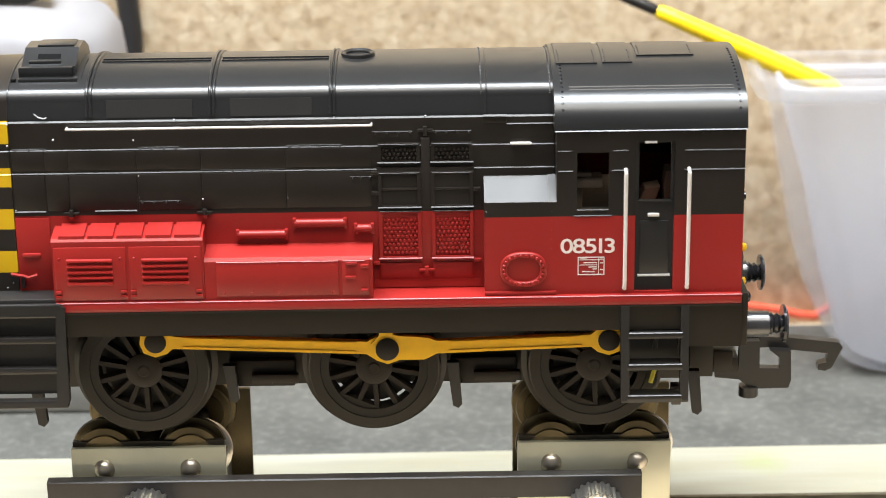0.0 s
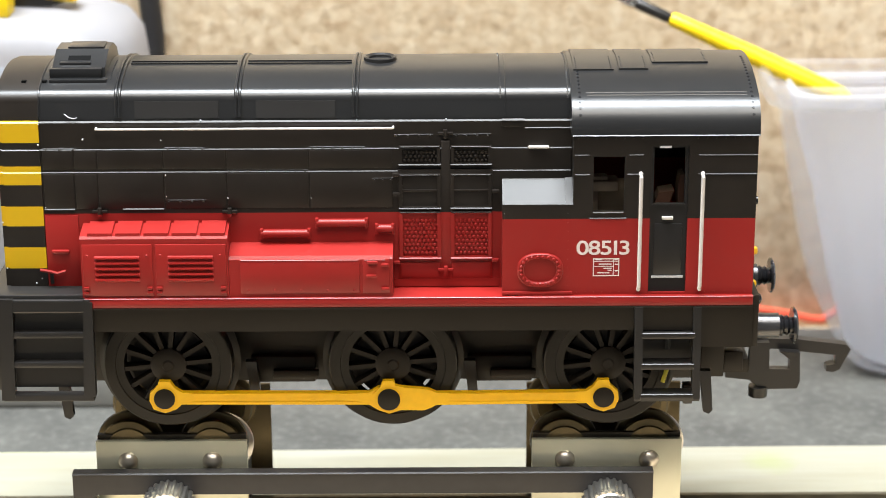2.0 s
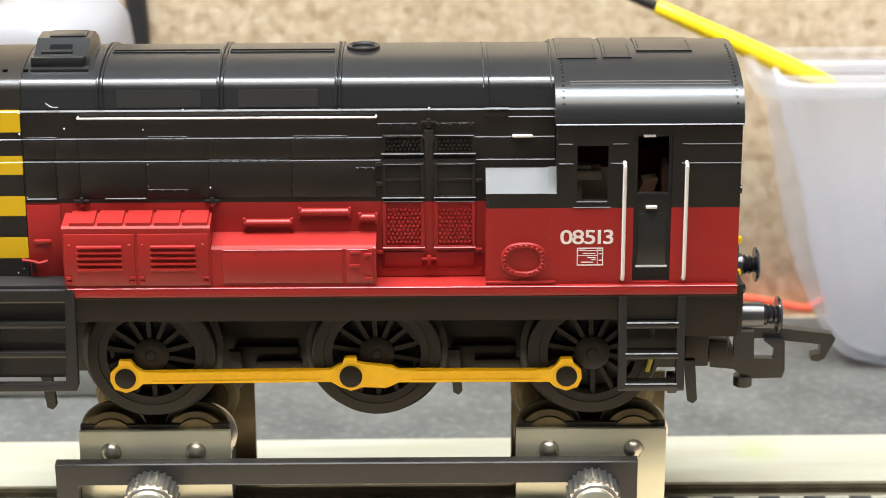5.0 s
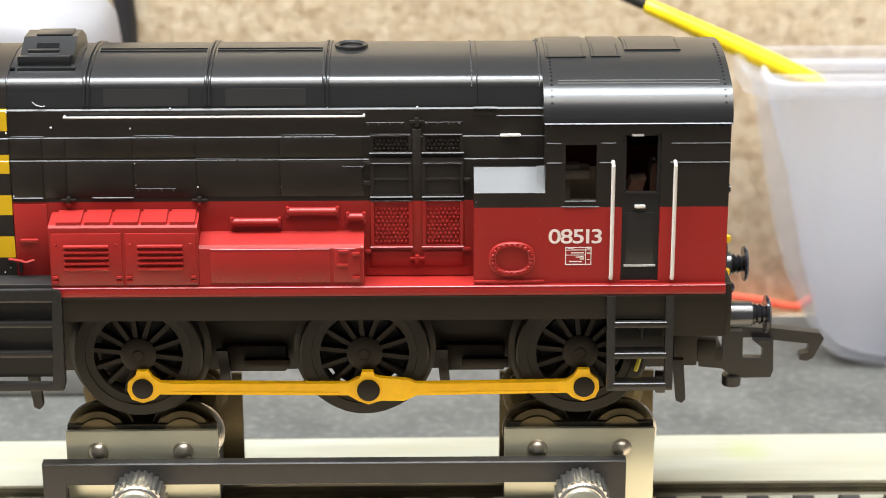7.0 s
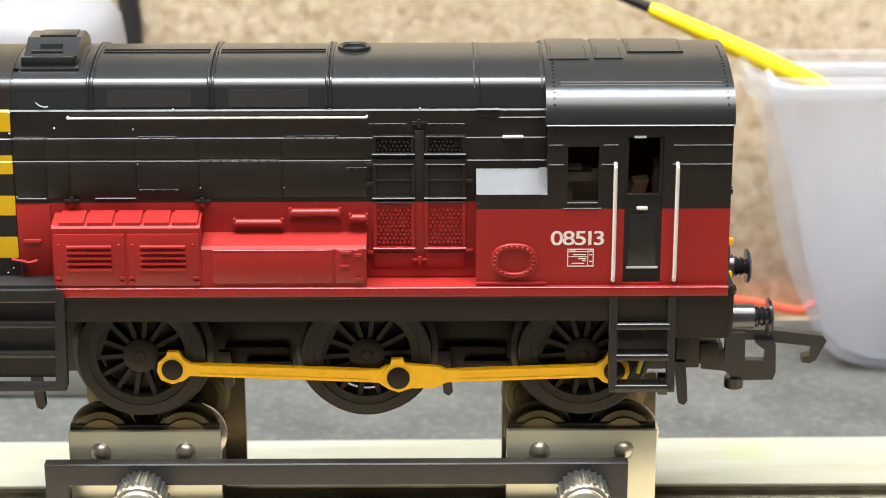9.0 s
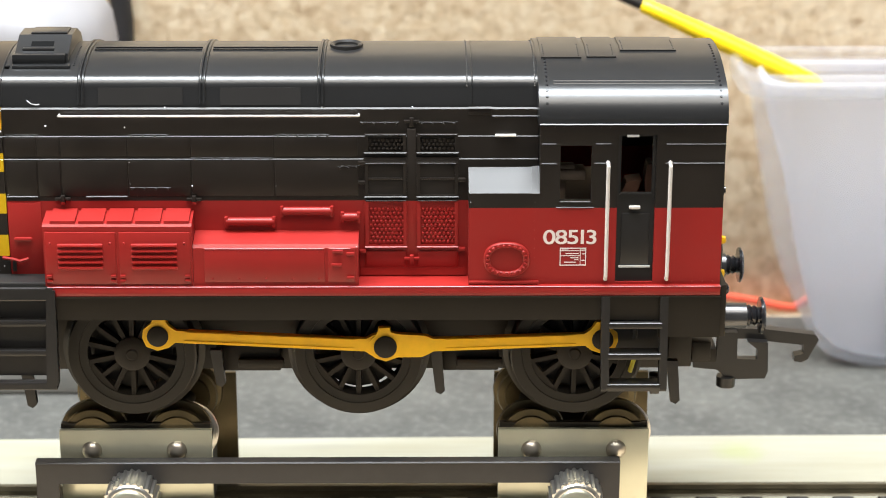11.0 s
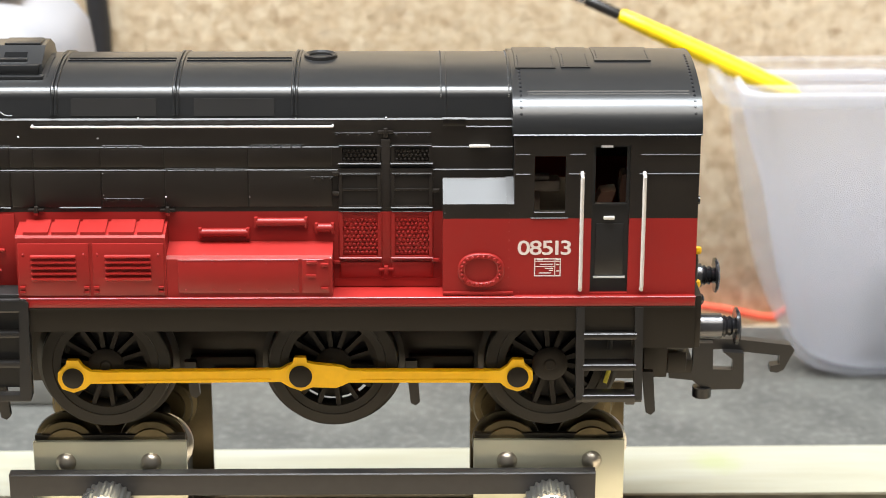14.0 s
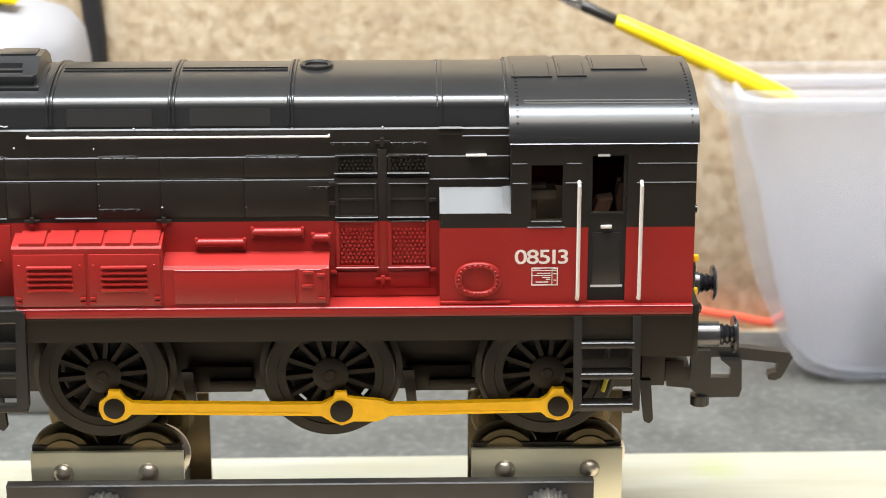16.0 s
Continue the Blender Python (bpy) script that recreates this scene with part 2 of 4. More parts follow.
def tube(bm, path, r, seg=8):
    """A round wire along a list of points."""
    pts = [Vector(p) for p in path]
    rings = []
    for k, p in enumerate(pts):
        d = (pts[min(k + 1, len(pts) - 1)] - pts[max(k - 1, 0)]).normalized()
        side = d.cross(Vector((0.13, 0.2, 1)) if abs(d.z) < 0.9 else Vector((1, 0.1, 0))).normalized()
        up = side.cross(d)
        rings.append([bm.verts.new(p + r * (math.cos(a) * side + math.sin(a) * up)) for a in [2 * math.pi * j / seg for j in range(seg)]])
    for a, b in zip(rings, rings[1:]):
        for j in range(seg):
            bm.faces.new((a[j], a[(j + 1) % seg], b[(j + 1) % seg], b[j]))
    bm.faces.new(rings[0][::-1])
    bm.faces.new(rings[-1])


def ledge(bm, x0, x1, y, z, s=1.0):
    """A small raised strip with a chamfered upper edge, standing proud of y."""
    prism(bm, [(y, z - 0.12 * s), (y - 0.28 * s, z - 0.12 * s), (y - 0.28 * s, z), (y - 0.02 * s, z + 0.22 * s), (y, z + 0.22 * s)], "x", x0, x1)


def wall_with_holes(bm, xs, zs, holes, y0, y1):
    """A wall in the x-z plane, built of blocks round its openings (x0, x1, z0, z1)."""
    xs = sorted({*xs, *[v for h in holes for v in h[:2]]})
    zs = sorted({*zs, *[v for h in holes for v in h[2:]]})
    nx, nz = len(xs) - 1, len(zs) - 1

    def solid(i, j):
        if not (0 <= i < nx and 0 <= j < nz):
            return False
        mx, mz = (xs[i] + xs[i + 1]) / 2, (zs[j] + zs[j + 1]) / 2
        return not any(h[0] < mx < h[1] and h[2] < mz < h[3] for h in holes)
    grid = {}

    def at(i, j, y):
        if (i, j, y) not in grid:
            grid[i, j, y] = bm.verts.new((xs[i], y, zs[j]))
        return grid[i, j, y]
    for i in range(nx):
        for j in range(nz):
            if not solid(i, j):
                continue
            for y in (y0, y1):
                bm.faces.new((at(i, j, y), at(i + 1, j, y), at(i + 1, j + 1, y), at(i, j + 1, y)))
            for di, dj, a, e in ((-1, 0, (i, j), (i, j + 1)), (1, 0, (i + 1, j), (i + 1, j + 1)), (0, -1, (i, j), (i + 1, j)), (0, 1, (i, j + 1), (i + 1, j + 1))):
                if not solid(i + di, j + dj):
                    bm.faces.new((at(*a, y0), at(*e, y0), at(*e, y1), at(*a, y1)))


def mesh_of(name, bm, material, smooth=35):
    bmesh.ops.recalc_face_normals(bm, faces=bm.faces)
    bm.transform(Matrix.Scale(MM, 4))
    me = bpy.data.meshes.new(name)
    bm.to_mesh(me)
    bm.free()
    me.materials.append(material)
    me.polygons.foreach_set("use_smooth", [bool(smooth)] * len(me.polygons))
    if smooth:
        me.set_sharp_from_angle(angle=radians(smooth))
    return me


def part(name, bm, material, parent, label="", smooth=35):
    ob = new(name, mesh_of(name, bm, material, smooth))
    ob.parent = parent
    if label:
        ob["label"] = label
    return ob


def thing(name, bm, material, label, category, kind="", smooth=35):
    return tagged(new(name, mesh_of(name, bm, material, smooth)), label, category, kind=kind)


def made(shape, *a, **k):
    bm = bmesh.new()
    shape(bm, *a, **k)
    return bm


# ---- the bench and the room ----
def build_setting():
    thing("back_board", made(box, -880, 880, 119, 137, 0.2, 165, bevel=0.5), chipboard, "raw chipboard back board with mottled tan flakes", "board", "structure")
    thing("bench_top", made(box, -900, 900, -88, 900, -18, 0), chipboard, "raw chipboard workbench top with mottled tan flakes", "workbench", "structure")
    thing("grey_mat", made(box, -420, 420, 25, 113.5, 0.2, 2.0, bevel=0.5), grey_felt, "worn grey felt mat lying on the bench", "mat", "structure")
    board = thing("cream_board", made(box, -430, 430, -17, 35.5, 0.2, 9.0, bevel=0.6), cream_board,
                  "cream painted wooden board with greenish stains", "board", "structure")
    board.rotation_euler = (0, 0, radians(0.4))
    thing("floor", made(box, -2000, 2000, -2000, 2000, -800, -750), floor_concrete, "grey concrete room floor", "floor", "structure")
    thing("ceiling", made(box, -2000, 2000, -2000, 2000, 1650, 1700), ceiling_paint, "white painted ceiling", "ceiling", "structure")
    thing("wall_north", made(box, -2000, 2000, 1990, 2040, -750, 1650), wall_paint, "plain off-white wall behind the bench", "wall", "structure")
    thing("wall_south", made(box, -2000, 2000, -2040, -1990, -750, 1650), wall_paint, "plain off-white wall", "wall", "structure")
    thing("wall_east", made(box, 1990, 2040, -1985, 1985, -750, 1650), wall_paint, "plain off-white wall", "wall", "structure")
    thing("wall_west", made(box, -2040, -1990, -1985, 1985, -750, 1650), wall_paint, "plain off-white wall", "wall", "structure")


build_setting()

# ---- the locomotive ----
loco = tagged(new("model_locomotive"), "red and black model shunting locomotive with yellow rods, standing on rollers", "model train")
loco.location = (0, 0, BENCH * MM)
AXLES, AXLE_Z, CRANK = (-34.3, -0.3, 32.2), 8.0, 5.15


def rounded_crown(side, low, r, top, crown):
    """Shoulder arc of radius r up from (side, low), then a flatter arc of radius crown to the ridge."""
    out = []
    meet = math.asin(-(side + r) / (crown - r))
    for k in range(1, 11):
        a = math.pi / 2 + (meet - math.pi / 2) * k / 10
        out.append((side + r - r * math.sin(a), low + r * math.cos(a)))
    for k in range(1, 11):
        a = meet * (1 - k / 10)
        out.append((-crown * math.sin(a), top - crown + crown * math.cos(a)))
    return out


def hood_profile():
    """Half section of the bonnet: stepped side sheets, then the curved roof."""
    side = [(-12.75, 20.6), (-12.75, 38.58), (-12.6, 38.71), (-12.6, 41.97), (-12.45, 42.1), (-12.45, 46.05), (-12.2, 46.26), (-12.05, 46.28), (-12.05, 46.7), (-11.4, 48.7)]
    arc = rounded_crown(-11.4, 48.7, 2.0, 52.4, 28.8)
    half = side + arc[:-1] + [(0.0, 52.4)]
    return half + [(-y, z) for y, z in half[-2::-1]]


def build_hood():
    bm = bmesh.new()
    prism(bm, [p for p in hood_profile() if p[1] < 46.275], "x", -51.4, 26.2)
    part("bonnet", bm, body_paint, loco, "black over red bonnet with stepped side sheets", smooth=25)
    bm = bmesh.new()
    prism(bm, [p for p in hood_profile() if p[1] > 46.27], "x", -51.35, 26.2)
    part("bonnet_roof", bm, roof_paint, loco, "satin black curved bonnet roof", smooth=25)
    # striped nose, its roof rounded down at the end
    bm = bmesh.new()
    prof = [(y * 1.012, z) for y, z in hood_profile()]
    prism(bm, prof, "x", -57.0, -51.45)
    prism(bm, [(y * 0.97, z if z < 46.9 else 46.9 + (z - 46.9) * 0.95) for y, z in prof], "x", -57.7, -57.0)
    part("nose", bm, stripe_paint, loco, "nose end with yellow and black warning stripes", smooth=25)
    # roof ribs
    for x in (-39.9, -22.4, -5.3):
        for dx in (-0.28, 0.28):
            path = [(x + dx, y * 1.008, z + 0.06) for y, z in hood_profile() if z > 46.5]
            part("roof_rib", made(tube, path, 0.24, 6), roof_paint, loco)
    for x, n in ((15.8, 22), (25.6, 22)):
        bm = bmesh.new()
        pts = [(y, z) for y, z in hood_profile() if z > 49.0]
        for y, z in pts:
            rivet(bm, x, y, z + 0.02, 0.16, (0, y / 8, 1))
        part("riveted_seam", bm, roof_paint, loco)
        path = [(x + 0.75, y * 1.003, z + 0.02) for y, z in hood_profile() if z > 46.5]
        part("roof_seam", made(tube, path, 0.1, 6), roof_paint, loco)
    # long raised beads along the crown
    for x0, x1 in ((-39.0, -23.2), (-21.6, -6.1)):
        for y, z in ((-2.3, 52.3), (-1.1, 52.37)):
            part("roof_bead", made(box, x0, x1, y, y + 0.22, z - 0.2, z + 0.2), roof_paint, loco)
    # shallow raised patches on the lower roof
    for x0, x1 in ((-37.4, -25.2), (-19.8, -8.2)):
        bm = made(prism, [(-12.14, 46.6), (-11.47, 49.0), (-11.1, 49.0), (-11.7, 46.6)], "x", x0, x1)
        part("roof_patch", bm, hood_shadow, loco, "matt rectangular patch on the roof", smooth=0)
    # exhaust
    bm = bmesh.new()
    turned(bm, "z", (-1.9, 0, 52.1), [(0, 2.5), (0.7, 2.45), (0.8, 2.2), (0.55, 1.75), (-0.3, 1.6)], 28)
    part("exhaust_ring", bm, black_plastic, loco)
    # radiator filler hump on the nose roof
    bm = bmesh.new()
    prism(bm, [(-6.9, 51.4), (-6.6, 52.9), (-5.6, 53.2), (-2.2, 54.7), (2.2, 54.7), (5.6, 53.2), (6.9, 51.4), (5, 50), (-5, 50)], "x", -50.0, -42.2)
    hump = part("roof_hump", bm, roof_paint, loco, "boxy roof filler hump", smooth=20)
    part("hump_plate", made(box, -50.3, -42.6, -7.4, -5.5, 51.55, 52.9, bevel=0.12), roof_paint, hump)
    part("hump_step", made(box, -49.0, -44.4, -5.9, -5.0, 53.0, 53.5, bevel=0.1), roof_paint, hump)
    # no opening is cut: a solid near-black strip paints the slot's inner shade
    bm = bmesh.new()
    prism(bm, [(-4.75, 53.62), (-3.75, 54.06), (-3.75, 53.8), (-4.75, 53.4)], "x", -47.9, -44.6)
    part("hump_slot_shade", bm, void_black, hump)
    part("hump_lid", made(box, -48.3, -43.0, -1.9, 1.9, 54.65, 54.95, bevel=0.1), roof_paint, hump)
    part("hump_foot", made(box, -50.2, -41.8, -8.6, -7.3, 50.9, 51.55, bevel=0.1), roof_paint, hump)
    bm = bmesh.new()
    for k in range(13):
        y = -7.6 + k * 0.6
        rivet(bm, -41.3, y, 23.6 + math.sqrt(28.8**2 - y * y), 0.18, (0, -0.4, 1))
    part("riveted_seam", bm, roof_paint, hump)
    # notches are solid blocks too, their shade given by near-black colour
    for x in (-53.9, -50.9):
        part("roof_notch_shade", made(box, x - 0.32, x + 0.32, -8.6, -7.9, 50.8, 51.45), void_black, loco)
    part("roof_seam", made(tube, [(-51.4, y * 1.004, z + 0.02) for y, z in hood_profile() if z > 46.5], 0.13, 6), roof_paint, loco)


def build_hood_side():
    y = -12.75
    # side sheets between the joints
    joints = [-51.2, -46.6, -43.2, -33.5, -24.3, -12.2, 0.1]
    for a, b in zip(joints, joints[1:]):
        part("side_panel", made(box, a + 0.12, b - 0.12, y - 0.1, y + 0.2, 33.1, 38.4, bevel=0.06), body_paint, loco)
        part("side_panel", made(box, a + 0.12, b - 0.12, y + 0.07, y + 0.37, 39.1, 41.8, bevel=0.05), body_paint, loco)
    for a, b in ((-51.2, -46.8), (-39.7, -33.7)):
        part("sheet_ledge", made(ledge, a, b, y - 0.05, 33.0, 0.7), body_paint, loco, smooth=0)
    # raised gutter step near the cab
    part("gutter_step", made(box, 16.0, 19.4, -12.55, -12.0, 45.2, 46.35, bevel=0.05), body_paint, loco)
    part("gutter_step", made(ledge, 19.4, 26.1, -12.3, 45.0), body_paint, loco, smooth=0)
    part("gutter_step", made(ledge, 16.0, 19.4, -12.5, 46.2), body_paint, loco, smooth=0)
    # riveted hinge strips
    for x0, x1, z, yy in ((-33.2, -27.3, 42.3, -12.46), (-12.0, -4.0, 42.3, -12.46), (-33.3, -27.4, 34.4, -12.85), (-24.3, -12.4, 38.85, -12.62),
                          (0.3, 6.0, 44.1, -12.46), (8.9, 14.4, 44.1, -12.46), (-51.0, -46.2, 42.25, -12.46), (-3.0, 0.2, 37.6, -12.85)):
        part("hinge_strip", made(ledge, x0, x1, yy + 0.03, z, 0.25), body_paint, loco, smooth=0)
        bm = bmesh.new()
        n = max(3, int((x1 - x0) / 1.3))
        for k in range(n):
            rivet(bm, x0 + 0.4 + (x1 - x0 - 0.8) * k / (n - 1), yy - 0.08, z - 0.28, 0.2)
        part("riveted_seam", bm, body_paint, loco)
    # cross shaped catches
    for x, z, yy in ((-43.1, 32.7, -12.9), (-24.0, 32.6, -12.9), (7.8, 44.25, -12.4), (7.75, 23.5, -13.2)):
        bm = bmesh.new()
        box(bm, x - 1.1, x + 1.1, yy - 0.35, yy + 0.2, z - 0.22, z + 0.22, 0.08)
        box(bm, x - 0.3, x + 0.3, yy - 0.5, yy + 0.2, z - 0.75, z + 0.6, 0.1)
        part("catch", bm, body_paint, loco)
    # long wire handrail
    bm = made(tube, [(-43.0, -12.4, 45.3), (-43.0, -13.3, 45.3), (-42.7, -13.4, 45.3), (0.0, -13.4, 45.3), (0.2, -13.3, 45.3), (0.2, -12.4, 45.3)], 0.17, 8)
    part("long_handrail", bm, grey_wire, loco, "bright thin wire handrail")
    # cylindrical fittings over the tank
    for x0, x1, z in ((-19.4, -12.4, 29.2), (-11.2, -3.9, 30.8), (-2.4, 0.0, 29.9)):
        bm = made(cyl, "x", ((x0 + x1) / 2, -13.0, z), 0.62, x1 - x0, 14)
        box(bm, x0 - 0.25, x0 + 0.25, -13.5, -12.7, z - 0.8, z + 0.8, 0.1)
        box(bm, x1 - 0.25, x1 + 0.25, -13.5, -12.7, z - 0.8, z + 0.8, 0.1)
        part("side_pipe", bm, body_paint, loco)
    # red panel beside the stripes
    part("side_panel", made(box, -51.3, -46.4, -12.95, -12.6, 21.0, 32.1, bevel=0.08), body_paint, loco)
    part("pull_handle", made(box, -50.6, -47.9, -13.5, -12.9, 26.3, 26.9, bevel=0.25), body_paint, loco)
    bm = made(tube, [(-52.4, -13.4, 23.8), (-50.6, -13.7, 23.6), (-49.8, -13.9, 23.4), (-48.6, -13.6, 23.7)], 0.25, 8)
    part("lamp_bracket", bm, red_paint, loco)
    part("bracket_stem", made(box, -51.0, -50.5, -13.3, -12.9, 21.6, 23.6), black_plastic, loco)
    # small bright handle near the cab
    part("bright_handle", made(box, 19.9, 22.9, -13.1, -12.4, 42.0, 42.35, bevel=0.1), white_wire, loco, "small white handle")


def build_chips():
    """Bare specks where the paint is knocked off the edges."""
    bm = bmesh.new()
    rng = random.Random(5)
    for x, y, z in ((-51.5, -12.6, 45.9), (-51.7, -12.9, 42.9), (-45.2, -12.6, 43.6), (-33.5, -12.6, 43.4), (-33.4, -12.85, 38.2), (-33.4, -12.85, 34.9), (-52.3, -12.95, 22.3),
                    (-53.2, -12.95, 21.6), (-50.9, -12.9, 33.3), (-24.1, -12.85, 34.6), (-12.1, -12.85, 34.6), (16.2, -16.5, 33.2), (-0.3, -16.95, 26.6), (14.9, -13.3, 24.9),
                    (-5.0, -12.3, 46.3), (-28.0, -12.3, 46.3), (8.0, -12.3, 46.3), (-57.4, -12.8, 23.9), (-57.5, -12.7, 31.0)):
        rivet(bm, x + rng.uniform(-0.2, 0.2), y, z, rng.uniform(0.08, 0.16))
    tube(bm, [(-47.6, -12.35, 47.4), (-47.0, -12.4, 46.9), (-46.3, -12.35, 46.7), (-45.8, -12.3, 46.8)], 0.06, 6)
    tagged(part("paint_chips", bm, pale_grey, loco, "pale specks of chipped paint"), kind="stuff")


def build_doors():
    """Twin engine-room doors with dimpled grilles."""
    surround = bmesh.new()
    box(surround, 0.2, 15.6, -12.9, -12.4, 20.8, 22.0)
    box(surround, 7.15, 8.45, -12.98, -12.4, 22.0, 43.2, 0.08)
    part("door_post", surround, body_paint, loco)
    for x0, x1 in ((1.0, 7.0), (8.6, 14.5)):
        bm = bmesh.new()
        box(bm, x0 - 0.2, x1 + 0.2, -12.95, -12.6, 22.0, 38.9, 0.08)
        door = part("engine_door", bm, body_paint, loco)
        # raised frames: top grille, middle, lower grille
        for z0, z1, yy in ((39.5, 42.5, -12.75), (32.9, 38.3, -13.05), (25.2, 32.6, -13.1)):
            fr = bmesh.new()
            wall_with_holes(fr, (x0, x1), (z0, z1), [(x0 + 0.45, x1 - 0.45, z0 + 0.4, z1 - 0.35)], yy - 0.22, yy + 0.2)
            part("door_frame", fr, body_paint, door)
            part("door_lip", made(ledge, x0 - 0.1, x1 + 0.1, yy - 0.18, z0 + 0.1, 0.7), body_paint, door, smooth=0)
            part("door_lip", made(ledge, x0 + 0.1, x1 - 0.1, yy - 0.18, z1 - 0.15, 0.35), body_paint, door, smooth=0)
        part("door_bar", made(box, x0 + 0.2, x1 - 0.2, -13.2, -12.9, 35.6, 35.9, bevel=0.08), body_paint, door)
        for z0, z1, yy in ((25.8, 32.0, -13.0), (39.9, 42.0, -12.72)):
            g = bmesh.new()
            rows = int((z1 - z0) / 0.62)
            for j in range(rows):
                for k in range(8):
                    rivet(g, x0 + 0.8 + (k + 0.5 * (j % 2)) * 0.62, yy - 0.05, z0 + 0.3 + j * 0.62, 0.33)
            part("dimpled_grille", g, body_paint, door)
        part("lower_panel", made(box, x0 + 0.1, x1 - 0.1, -13.1, -12.8, 22.3, 24.6, bevel=0.1), body_paint, door)
    for x, z in ((0.4, 35.2), (0.4, 24.6), (15.0, 24.9), (15.0, 35.6), (0.4, 38.2)):
        part("door_hinge", made(box, x - 0.4, x + 0.6, -13.4, -12.7, z - 0.25, z + 0.25, bevel=0.1), body_paint, loco)


def build_cab_front_box():
    """The cupboard between bonnet and cab, with a sloping top and an oval cover."""
    bm = bmesh.new()
    prism(bm, [(-16.5, 20.6), (-16.5, 34.55), (-13.0, 37.45), (-12.0, 37.5), (-12.0, 20.6)], "x", 16.05, 26.3)
    part("side_cupboard", bm, body_paint, loco, "side cupboard with glossy sloping top", smooth=0)
    bm = bmesh.new()
    prism(bm, [(-16.6, 34.55), (-13.1, 37.65), (-12.9, 37.45), (-16.4, 34.35)], "x", 25.2, 26.35)
    part("slope_strip", bm, body_paint, loco, smooth=0)
    part("cupboard_flange", made(box, 16.05, 26.3, -16.85, -16.4, 20.65, 21.2, bevel=0.1), body_paint, loco)
    cx, cz, hx, hz, n = 21.6, 24.5, 3.2, 2.5, 44
    ring = bmesh.new()
    loop = []
    for k in range(n):
        a = 2 * math.pi * k / n
        c, s = math.cos(a), math.sin(a)
        q = (abs(c) ** 2.4 + abs(s) ** 2.4) ** (-1 / 2.4)
        loop.append((cx + hx * c * q, cz + hz * s * q))
    profile = [(0.0, 0.0), (0.06, -0.3), (0.2, -0.42), (0.75, -0.42), (0.88, -0.3), (0.9, 0.0)]
    rings = []
    for inset, dy in profile:
        f = 1 - inset / 3.0
        rings.append([ring.verts.new((cx + (x - cx) * (1.06 * f), -16.5 + dy, cz + (z - cz) * (1.06 * f))) for x, z in loop])
    for a, b in zip(rings, rings[1:]):
        for k in range(n):
            ring.faces.new((a[k], a[(k + 1) % n], b[(k + 1) % n], b[k]))
    cover = part("oval_cover", ring, body_paint, loco, "riveted oval cover")
    bm = bmesh.new()
    for k in range(0, n, 2):
        x, z = loop[k]
        rivet(bm, cx + (x - cx) * 0.88, -16.95, cz + (z - cz) * 0.86, 0.32)
    part("cover_rivets", bm, body_paint, cover)
    bm = bmesh.new()
    for k in range(9):
        rivet(bm, 25.6, -16.5, 22.0 + k * 1.4, 0.13)
    for x in (16.8, 18.2, 25.0):
        rivet(bm, x, -16.85, 21.0, 0.16)
    part("riveted_seam", bm, body_paint, loco)


def cab_roof_profile():
    half = [(-16.75, 44.8), (-16.75, 45.0)] + rounded_crown(-16.75, 45.0, 5.4, 52.6, 35.8)
    return half + [(-y, z) for y, z in half[-2::-1]]


